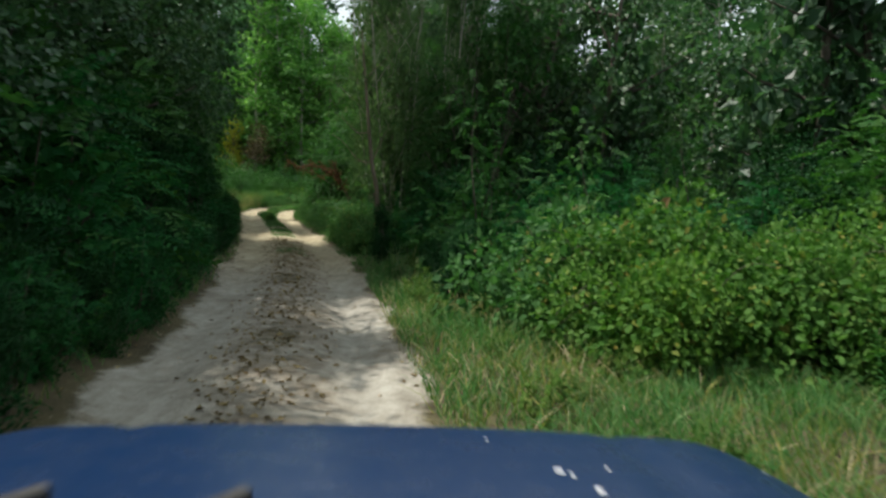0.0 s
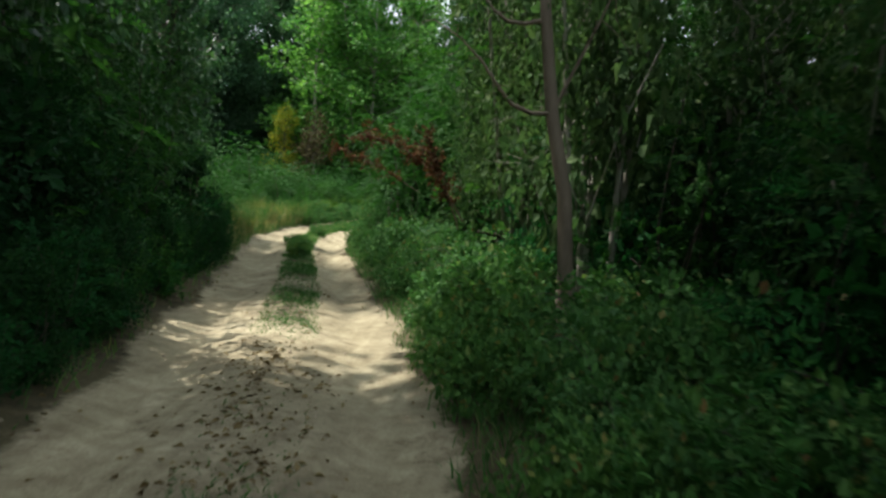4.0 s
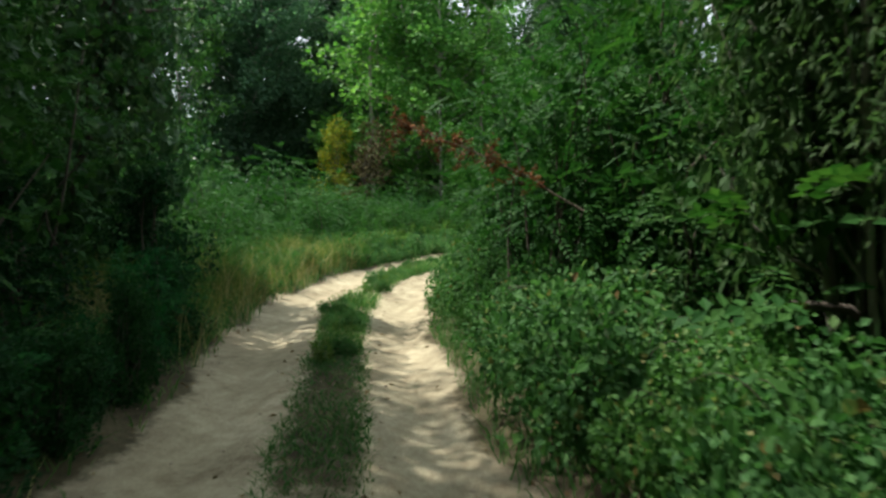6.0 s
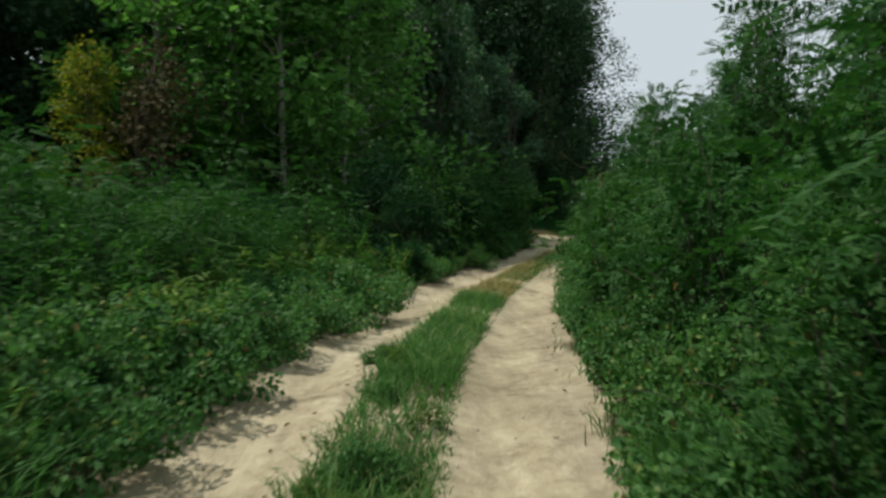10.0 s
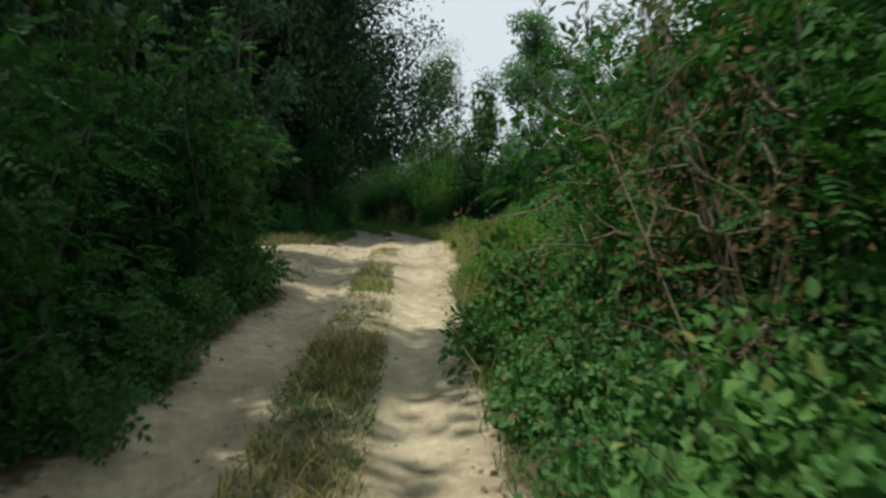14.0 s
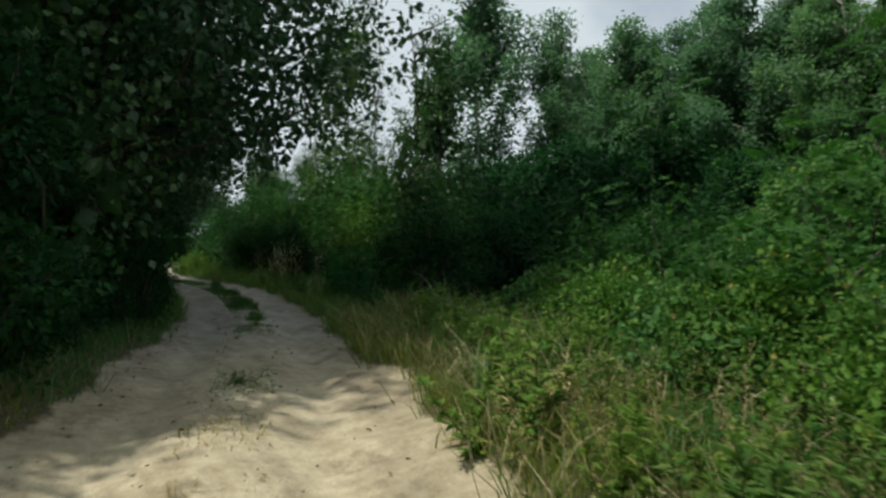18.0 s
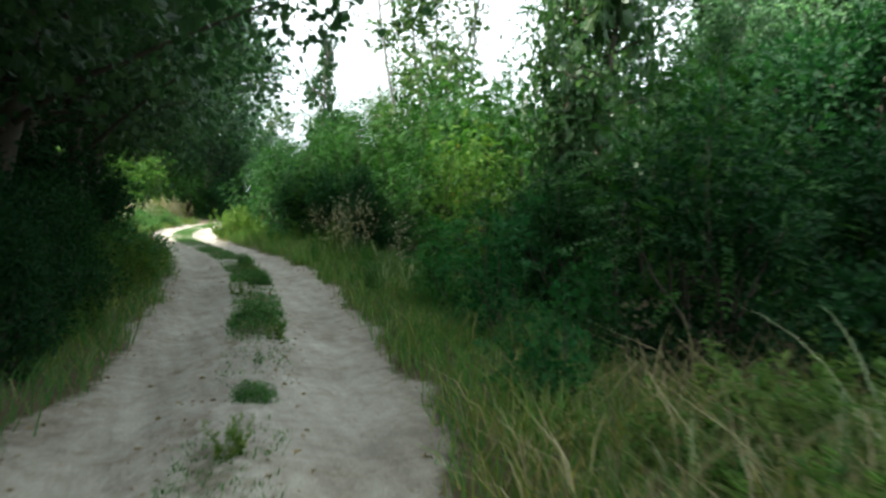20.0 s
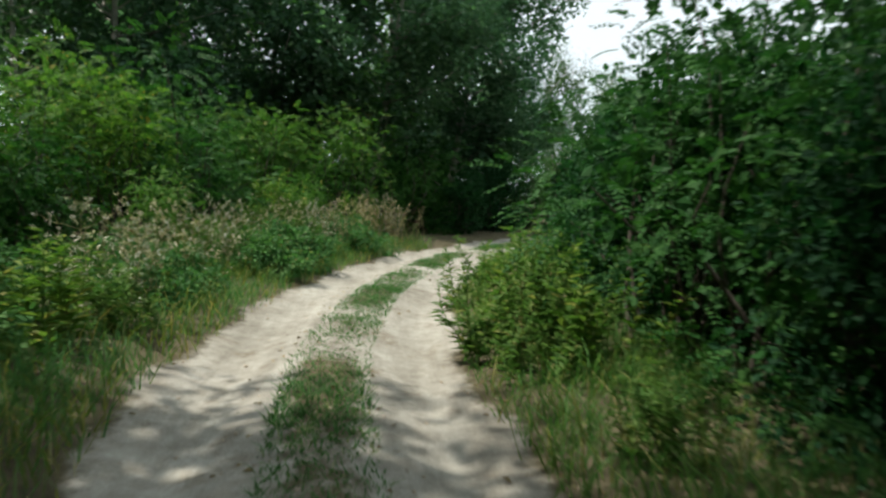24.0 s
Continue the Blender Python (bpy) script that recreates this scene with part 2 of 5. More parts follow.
def ground_material():
    m, n, l, p = material("sandy_track_and_soil")
    att = n.new("ShaderNodeAttribute")
    att.attribute_name = "sand"
    dry = n.new("ShaderNodeAttribute")
    dry.attribute_name = "grey_sand"
    coarse, fine, grit = noise_node(n, l, 0.9, 5), noise_node(n, l, 7.0, 6, 0.7), noise_node(n, l, 60.0, 3, 0.7)
    edge = maths(n, l, "ADD", att.outputs["Fac"], maths(n, l, "MULTIPLY", maths(n, l, "SUBTRACT", fine, 0.5), 0.9))
    sandy = ramp(n, l, edge, [(0.34, (0, 0, 0)), (0.66, (1, 1, 1))])
    sand = ramp(n, l, coarse, [(0.3, (0.32, 0.274, 0.182)), (0.52, (0.44, 0.385, 0.262)), (0.75, (0.55, 0.488, 0.345))])
    # greyer, less yellow sand where the attribute is set
    sand = mixed(n, l, dry.outputs["Fac"], sand, ramp(n, l, coarse, [(0.3, (0.27, 0.255, 0.215)), (0.7, (0.42, 0.405, 0.355))]))
    sand = mixed(n, l, 0.7, sand, ramp(n, l, fine, [(0.3, (0.58, 0.54, 0.5)), (0.62, (1.08, 1.08, 1.08))]), "MULTIPLY")
    sand = mixed(n, l, 0.55, sand, ramp(n, l, grit, [(0.3, (0.62, 0.6, 0.57)), (0.6, (1.1, 1.1, 1.1))]), "MULTIPLY")
    coord, run = n.new("ShaderNodeTexCoord"), n.new("ShaderNodeMapping")
    run.inputs["Scale"].default_value = (7.0, 0.35, 1.0)
    l.new(coord.outputs["Object"], run.inputs["Vector"])
    streak = noise_node(n, l, 1.0, 4, 0.6, run.outputs["Vector"])
    sand = mixed(n, l, 0.5, sand, ramp(n, l, streak, [(0.32, (0.68, 0.66, 0.62)), (0.6, (1.08, 1.08, 1.06))]), "MULTIPLY")
    mulch = maths(n, l, "MULTIPLY", ramp(n, l, noise_node(n, l, 2.1, 7, 0.75), [(0.55, (0, 0, 0)), (0.66, (1, 1, 1))]), 0.6)
    sand = mixed(n, l, mulch, sand, ramp(n, l, grit, [(0.3, (0.07, 0.052, 0.03)), (0.7, (0.22, 0.17, 0.105))]))
    humus = n.new("ShaderNodeAttribute")
    humus.attribute_name = "humus"
    worn = maths(n, l, "MULTIPLY", humus.outputs["Fac"], ramp(n, l, noise_node(n, l, 3.4, 6, 0.7), [(0.36, (0.15, 0.15, 0.15)), (0.6, (0.85, 0.85, 0.85))]))
    sand = mixed(n, l, worn, sand, ramp(n, l, fine, [(0.3, (0.085, 0.068, 0.045)), (0.7, (0.24, 0.195, 0.14))]))
    soil = ramp(n, l, fine, [(0.25, (0.025, 0.022, 0.013)), (0.5, (0.065, 0.055, 0.032)), (0.72, (0.14, 0.115, 0.07))])
    soil = mixed(n, l, ramp(n, l, coarse, [(0.4, (0, 0, 0)), (0.6, (1, 1, 1))]), soil, ramp(n, l, grit, [(0.3, (0.055, 0.05, 0.026)), (0.7, (0.15, 0.13, 0.072))]))
    meadow = n.new("ShaderNodeAttribute")
    meadow.attribute_name = "meadow"
    turf = mixed(n, l, 0.6, ramp(n, l, coarse, [(0.3, (0.035, 0.06, 0.018)), (0.7, (0.11, 0.115, 0.045))]), ramp(n, l, grit, [(0.3, (0.03, 0.05, 0.015)), (0.7, (0.10, 0.12, 0.05))]))
    soil = mixed(n, l, meadow.outputs["Fac"], soil, turf)
    l.new(mixed(n, l, sandy, soil, sand), p.inputs["Base Color"])
    p.inputs["Roughness"].default_value, p.inputs["Specular IOR Level"].default_value = 0.95, 0.15
    bump(n, l, p, maths(n, l, "ADD", fine, maths(n, l, "MULTIPLY", grit, 0.4)), 0.7, 0.05)
    return m


# ---- the track ----
# y, x of the track's middle, height of the ground
LINE = [(-60, 3.0, 0.0), (-20, 1.2, 0.0), (-6, 0.2, 0.0), (0, -0.45, 0.0), (4.6, -1.2, -0.02), (9, -1.95, -0.1), (15, -3.2, -0.13), (18.5, -4.15, -0.13),
        (23, -5.4, -0.13), (25.5, -6.2, -0.12), (28.5, -7.15, -0.08), (31.7, -7.9, -0.06), (34.6, -8.15, 0.0), (39.3, -7.65, 0.17),
        (44.4, -6.55, 0.21), (50, -4.95, 0.26), (54.4, -3.4, 0.4), (58, -2.05, 0.53), (62.8, -0.4, 0.72), (66.4, 1.0, 0.76), (70.5, 2.4, 0.76),
        (75.2, 3.7, 0.72), (80, 4.55, 0.71), (83, 4.95, 0.72), (87, 5.1, 0.74), (89.5, 4.95, 0.74), (94.2, 4.6, 0.75), (98, 4.95, 0.76),
        (103.4, 6.3, 0.78), (110, 9.6, 0.8), (118, 15, 0.8), (140, 32, 0.8), (200, 78, 0.8)]
LY, LX, LZ = (np.array(c, float) for c in zip(*LINE))


def smooth_line(values):
    ys = np.arange(-60, 200.01, 0.5)
    v = np.interp(ys, LY, values)
    k = np.hanning(9)
    return ys, np.convolve(np.pad(v, 4, mode="edge"), k / k.sum(), mode="valid")


SY, SX = smooth_line(LX)
_, SZ = smooth_line(LZ)


def track_x(y):
    return np.interp(y, SY, SX)


def step(a, b, v):
    t = np.clip((np.asarray(v, float) - a) / (b - a), 0, 1)
    return t * t * (3 - 2 * t)


def left_edge(y):
    """How far the bare sand reaches to the left of the middle."""
    base = 0.98 + 0.17 * step(7, 12, y) + 0.16 * np.exp(-((y - 29) / 2.5) ** 2) + 0.3 * step(65, 68, y) * (1 - step(70, 78, y)) + 0.18 * np.exp(-((y - 82) / 4) ** 2)
    return base + 4.6 * step(58.4, 61.6, y) * (1 - step(64.4, 66.3, y)) + 0.07 * np.sin(y * 1.7) + 0.05 * np.sin(y * 4.1 + 1)


def right_edge(y):
    base = 1.2 - 0.12 * step(20, 24, y) + 0.32 * step(34, 37, y) - 0.15 * step(50, 53, y)
    return base + 0.2 * (1 - step(1, 4, y)) + 0.45 * step(57, 61, y) * (1 - step(68, 71, y)) - 0.15 * step(84, 88, y) + 0.08 * np.sin(y * 2.1 + 2) + 0.05 * np.sin(y * 5.3)


def ground_z(x, y):
    x, y = np.asarray(x, float), np.asarray(y, float)
    u = x - track_x(y)
    z = np.interp(y, SY, SZ)
    z = z - 0.07 * np.exp(-((np.abs(u) - 0.74) / 0.27) ** 2) + 0.035 * np.exp(-(u / 0.3) ** 2)
    z = z + 0.10 * step(1.1, 1.9, np.abs(u)) + 0.012 * np.sin(x * 3.1 + y * 2.3) * np.sin(y * 1.9 - x) + 0.01 * np.sin(y * 7.3 + x * 4)
    far = step(4, 30, np.abs(u))
    return z + far * (0.25 * np.sin(x * 0.21 + 1) * np.sin(y * 0.17) + 0.3)


def mesh_from(name, verts, faces, mat, smooth=True):
    """A mesh from arrays: verts (n, 3) and faces of one size (m, k)."""
    me = bpy.data.meshes.new(name)
    verts, faces = np.asarray(verts, np.float32), np.asarray(faces, np.int32)
    me.vertices.add(len(verts))
    me.vertices.foreach_set("co", verts.ravel())
    k = faces.shape[1]
    me.loops.add(faces.size)
    me.loops.foreach_set("vertex_index", faces.ravel())
    me.polygons.add(len(faces))
    me.polygons.foreach_set("loop_start", np.arange(len(faces), dtype=np.int32) * k)
    me.polygons.foreach_set("use_smooth", np.full(len(faces), smooth))
    me.update(calc_edges=True)
    me.materials.append(mat)
    return me


def build_ground():
    near = np.concatenate([np.arange(-6, -2.2, 0.3), np.arange(-2.2, 2.2, 0.09), np.arange(2.2, 6.01, 0.3)])
    us = np.concatenate([[-900, -500, -250, -120, -70, -45, -30, -20, -14, -10, -8], near, [8, 10, 14, 20, 30, 45, 70, 120, 250, 500, 900]])
    ys = np.concatenate([[-900, -500, -250, -120, -60, -30, -18, -10, -6], np.arange(-4, 112, 0.13), [114, 118, 125, 140, 170, 230, 350, 600, 1000]])
    U, Y = np.meshgrid(us, ys)
    X = U + track_x(Y)
    V = np.stack([X, Y, ground_z(X, Y)], -1).reshape(-1, 3)
    nu, ny = len(us), len(ys)
    i = (np.arange(ny - 1)[:, None] * nu + np.arange(nu - 1)[None]).ravel()
    me = mesh_from("ground", V, np.stack([i, i + 1, i + 1 + nu, i + nu], 1), ground_material())
    sand = step(-left_edge(Y) - 0.25, -left_edge(Y) + 0.2, U) * (1 - step(right_edge(Y) - 0.2, right_edge(Y) + 0.25, U))
    strip = np.exp(-((U - strip_shift(Y)) / (0.27 + strip_shift(Y))) ** 4) * np.clip(strip_grass(Y) + 0.2 * (1 - step(12, 18, Y)), 0, 1)
    sand = sand * (1 - 0.75 * strip)
    litter_band = np.exp(-((U - 0.12) / 0.5) ** 4) * (1 - step(14, 20, Y)) + 0.5 * np.exp(-((np.abs(U) - 1.25) / 0.22) ** 2) * step(-4, 4, Y)
    me.attributes.new("humus", "FLOAT", "POINT").data.foreach_set("value", np.clip(litter_band, 0, 1).ravel().astype(np.float32))
    me.attributes.new("meadow", "FLOAT", "POINT").data.foreach_set("value", step(7, 16, np.abs(U)).ravel().astype(np.float32))
    me.attributes.new("sand", "FLOAT", "POINT").data.foreach_set("value", sand.ravel().astype(np.float32))
    # sand turns greyer along the first and the last stretch
    me.attributes.new("grey_sand", "FLOAT", "POINT").data.foreach_set("value", (step(68, 75, Y) + 1 - step(9, 16, Y)).ravel().astype(np.float32))
    return tagged(new("ground", me), "pale sandy two-rut dirt track between grassy verges", "ground", kind="structure")


def strip_grass(y):
    """How grassy the strip between the ruts is."""
    y = np.asarray(y, float)
    lush = 0.12 + 0.78 * step(19, 22, y) * (1 - step(54, 58, y)) - 0.5 * step(28.6, 29.6, y) * (1 - step(32.2, 33.6, y)) + 0.7 * step(74, 79, y) + 0.4 * step(56, 57, y) * (1 - step(61, 63, y))
    return np.clip(lush + 0.3 * np.sin(y * 1.3) + 0.2 * np.sin(y * 2.9 + 1), 0, 1)


def strip_shift(y):
    """How far the strip lies to the right of the middle."""
    return 0.03 + 0.08 * step(34, 37, np.asarray(y, float)) * (1 - step(56, 60, y))


build_ground()


# ---- plants: leaves, stems and crowns ----
def unit(v):
    return v / np.maximum(np.linalg.norm(v, axis=-1, keepdims=True), 1e-9)


def frame_of(axis, normal):
    axis = unit(axis)
    side = unit(np.cross(axis, normal))
    return axis, side, np.cross(side, axis)


def diamond_leaves(P, axis, normal, length, width, fold=0.12):
    A, B, N = frame_of(axis, normal)
    L, W = np.asarray(length)[:, None], np.asarray(width)[:, None]
    v = np.stack([P, P + A * L * 0.45 + B * W / 2 + N * L * fold, P + A * L, P + A * L * 0.45 - B * W / 2 + N * L * fold], 1)
    return v.reshape(-1, 3), np.arange(len(P) * 4).reshape(-1, 4)


def oval_leaves(P, axis, normal, length, width, fold=0.1):
    A, B, N = frame_of(axis, normal)
    L, W = np.asarray(length)[:, None], np.asarray(width)[:, None]
    lift = N * L * fold
    v = np.stack([P, P + A * L * 0.22 + B * W * 0.46 + lift, P + A * L * 0.66 + B * W * 0.38 + lift, P + A * L - lift * 0.6,
                  P + A * L * 0.66 - B * W * 0.38 + lift, P + A * L * 0.22 - B * W * 0.46 + lift], 1)
    base = np.arange(len(P))[:, None] * 6
    return v.reshape(-1, 3), np.concatenate([base + (0, 1, 2, 3), base + (0, 3, 4, 5)])


def pinnate(rng, P, axis, normal, length, pairs, leaflet, width, droop=0.35):
    """Feathered leaves: leaflets in pairs along an arching midrib, and one at its end."""
    A, B, N = frame_of(axis, normal)
    s = np.concatenate([np.repeat(np.linspace(0.22, 0.94, pairs), 2), [1.0]])
    sign = np.concatenate([np.tile([1.0, -1.0], pairs), [0.0]])
    L = np.asarray(length)[:, None, None]
    S = s[None, :, None]
    Q = P[:, None] + A[:, None] * L * S + np.array([0, 0, -1.0]) * L * droop * S ** 2
    ax = B[:, None] * sign[None, :, None] + A[:, None] * np.where(sign == 0, 1.0, 0.45)[None, :, None]
    ax = ax + np.array([0, 0, -1.0]) * 0.25 + rng.normal(0, 0.12, ax.shape)
    nn = np.broadcast_to(N[:, None], ax.shape) + rng.normal(0, 0.2, ax.shape)
    k = Q.shape[1]
    size = (L[:, :, 0] * leaflet * (1 - 0.35 * np.abs(s - 0.5))[None]).ravel()
    return diamond_leaves(Q.reshape(-1, 3), ax.reshape(-1, 3), nn.reshape(-1, 3), size, size * width, 0.05)


def tube(points, radii, sides=5):
    """A tapered stem through points."""
    points, n = np.asarray(points, float), len(points)
    d = unit(np.gradient(points, axis=0))
    ref = np.where(np.abs(d[:, 2:]) > 0.9, np.array([[1.0, 0, 0]]), np.array([[0, 0, 1.0]]))
    a = unit(np.cross(d, ref))
    b = np.cross(d, a)
    ang = np.arange(sides) * 2 * math.pi / sides
    ring = np.cos(ang)[None, :, None] * a[:, None] + np.sin(ang)[None, :, None] * b[:, None]
    v = (points[:, None] + ring * np.asarray(radii)[:, None, None]).reshape(-1, 3)
    i = (np.arange(n - 1)[:, None] * sides + np.arange(sides)[None])
    j = (np.arange(n - 1)[:, None] * sides + (np.arange(sides)[None] + 1) % sides)
    return v, np.stack([i.ravel(), j.ravel(), (j + sides).ravel(), (i + sides).ravel()], 1)


def joined(pieces):
    vs, fs, k = [], [], 0
    for v, f in pieces:
        vs.append(v)
        fs.append(f + k)
        k += len(v)
    return np.concatenate(vs), np.concatenate(fs)


def bent(rng, a, b, bow, n=6):
    """A bowed way from a to b."""
    a, b = np.asarray(a, float), np.asarray(b, float)
    s = np.linspace(0, 1, n)[:, None]
    return a + (b - a) * s + np.sin(s * math.pi) * rng.normal(0, bow, 3) + np.sin(s * 2 * math.pi) * rng.normal(0, bow * 0.4, 3)


def on_lumps(rng, lumps, n, low=0.6):
    """Places in the outer part of rounded masses (rows x, y, z, rx, rz), with the way outwards."""
    lumps = np.asarray(lumps, float)
    w = lumps[:, 3] * lumps[:, 4]
    pick = lumps[rng.choice(len(lumps), n, p=w / w.sum())]
    d = unit(rng.normal(size=(n, 3)))
    r = rng.uniform(low ** 2, 1.0, n)[:, None] ** 0.5
    return pick[:, :3] + d * r * pick[:, [3, 3, 4]], d


def part(name, mesh, parent, label="", kind=""):
    ob = new(name, mesh)
    ob.parent = parent
    if label or kind:
        tagged(ob, label, kind=kind)
    return ob


GROUPS = {"bush": "brambles beside the track", "shrub": "shrubs of the hedges", "tree": "trees of the wood", "weed": "weeds on the verges"}


def plant(name, label, category, wood, leaves, wood_mat, leaf_mat, wood_name="branchwork", leaf_name="foliage"):
    root = tagged(new(name), label, category, GROUPS[category])
    part(wood_name, mesh_from(wood_name, *joined(wood), wood_mat), root)
    part(leaf_name, mesh_from(leaf_name, *joined(leaves), leaf_mat, False), root)
    return root


def dome_lumps(rng, n, R, H, size, low=0.25):
    """Masses filling a dome of radius R and height H."""
    out = []
    for k in range(n):
        a, q = rng.uniform(0, 2 * math.pi), rng.uniform(0, 1) ** 0.6
        top = H * math.sqrt(max(0.05, 1 - (0.85 * q) ** 2))
        s = size * rng.uniform(0.7, 1.25)
        z = rng.uniform(low, 1.0) * (top - s * 0.7)
        out.append((R * q * math.cos(a) * 0.8, R * q * math.sin(a) * 0.8, max(z, s * 0.5), s, s * 0.8))
    return out


def upward(rng, d, lift, spread):
    return unit(d + np.array([0, 0, lift]) + rng.normal(0, spread, d.shape))


def wood_to(rng, lumps, radius, bow=0.12):
    return [tube(bent(rng, (rng.normal(0, 0.1), rng.normal(0, 0.1), -0.05), (l[0], l[1], l[2]), bow), np.linspace(radius, radius * 0.3, 6), 4) for l in lumps]


def inner_leaves(rng, lumps, n, size):
    """Filler leaves deep inside, larger, added to block light and close the mass."""
    P, d = on_lumps(rng, lumps, n, 0.0)
    P = P * (0.72, 0.72, 0.9)
    P[:, 2] = np.maximum(P[:, 2], size * 0.3)
    s = rng.uniform(0.7, 1.3, n) * size
    return diamond_leaves(P, upward(rng, d, -0.2, 0.8), unit(rng.normal(size=(n, 3))), s, s * 0.8)


def bramble(seed, n=2800, H=1.15, mat=None, leaf=1.0, label="low dense bramble bush with broad green leaves beside the track"):
    rng = np.random.default_rng(seed)
    lumps = dome_lumps(rng, 15 if H < 1.5 else 26, 1.0, H, 0.34, 0.1)
    P, d = on_lumps(rng, lumps, n, 0.5)
    P[:, 2] = np.maximum(P[:, 2], 0.02)
    size = rng.uniform(0.045, 0.085, n) * leaf
    axis, normal = upward(rng, d, -0.25, 0.5), upward(rng, d * 0.9, 0.7, 0.35)
    h = n // 3
    v, f = oval_leaves(P[:h], axis[:h], normal[:h], size[:h] * 1.15, size[:h] * 0.95)
    leaves = [diamond_leaves(P[h:], axis[h:], normal[h:], size[h:], size[h:] * 0.8), inner_leaves(rng, lumps, 360, 0.1), (v, f)]
    canes = []
    for k in range(6):
        a, r = rng.uniform(0, 6.28), rng.uniform(0.6, 1.05)
        tip = np.array([r * math.cos(a), r * math.sin(a), rng.uniform(0.2, 0.8 * H)])
        way = bent(rng, (0.1 * math.cos(a), 0.1 * math.sin(a), -0.03), tip, 0.04, 14)
        way[:, 2] += np.sin(np.linspace(0, math.pi, 14)) * 0.3
        canes.append(tube(way, np.linspace(0.0045, 0.0015, 14), 4))
    return plant("bramble_bush", label, "bush", canes, leaves, BARK_DARK, mat or LEAF_BRAMBLE)


def locust(seed, fronds=420, H=3.0, long=False, mat=None):
    """Black locust shrub, or with long=True a tree-of-heaven sucker with long feathered leaves."""
    rng = np.random.default_rng(seed)
    lumps = dome_lumps(rng, 17 if H < 4 else 34, 1.15 if H < 4 else 1.7, H, 0.46, 0.06)
    P, d = on_lumps(rng, lumps, fronds, 0.5)
    P[:, 2] = np.maximum(P[:, 2], 0.12)
    axis, normal = upward(rng, d * (1, 1, 0.4), 0.15, 0.35), upward(rng, d * 0.6, 0.9, 0.25)
    if long:
        leaves = [pinnate(rng, P, axis, normal, rng.uniform(0.4, 0.62, fronds), 8, 0.2, 0.3, 0.35), inner_leaves(rng, lumps, 460, 0.13)]
        return plant("tree_of_heaven_shrub", "leafy shrub with long feathered dark green leaves", "shrub", wood_to(rng, lumps, 0.022), leaves, BARK_DARK, LEAF_HEAVEN)
    leaves = [pinnate(rng, P, axis, normal, rng.uniform(0.2, 0.33, fronds), 7, 0.2, 0.55, 0.35), inner_leaves(rng, lumps, int(fronds * 1.3), 0.1)]
    return plant("locust_shrub", "bushy black locust shrub with small feathered green leaves", "shrub", wood_to(rng, lumps, 0.02), leaves, BARK_DARK, mat or LEAF_LOCUST)


def broad_shrub(seed, n=3600, H=3.2):
    rng = np.random.default_rng(seed)
    lumps = dome_lumps(rng, 20, 1.25, H, 0.48, 0.04)
    P, d = on_lumps(rng, lumps, n, 0.5)
    P[:, 2] = np.maximum(P[:, 2], 0.05)
    size = rng.uniform(0.06, 0.12, n)
    leaves = [diamond_leaves(P, upward(rng, d, -0.15, 0.6), upward(rng, d * 0.7, 0.8, 0.4), size, size * 0.62), inner_leaves(rng, lumps, 950, 0.13)]
    return plant("hedge_shrub", "dense dark green deciduous shrub beside the track", "shrub", wood_to(rng, lumps, 0.025), leaves, BARK_DARK, LEAF_SHRUB)


def undergrowth(seed, n=1300, H=3.4):
    """Broad bush of the far woods' edge."""
    rng = np.random.default_rng(seed)
    lumps = dome_lumps(rng, 24, 1.5, H, 0.55, 0.04)
    P, d = on_lumps(rng, lumps, n, 0.45)
    P[:, 2] = np.maximum(P[:, 2], 0.05)
    size = rng.uniform(0.1, 0.19, n)
    leaves = [diamond_leaves(P, upward(rng, d, -0.15, 0.6), upward(rng, d * 0.7, 0.8, 0.4), size, size * 0.62), inner_leaves(rng, lumps, 420, 0.2)]
    return plant("undergrowth_bush", "broad dark bush at the foot of the far poplars", "shrub", wood_to(rng, lumps[:12], 0.03), leaves, BARK_DARK, LEAF_SHRUB)


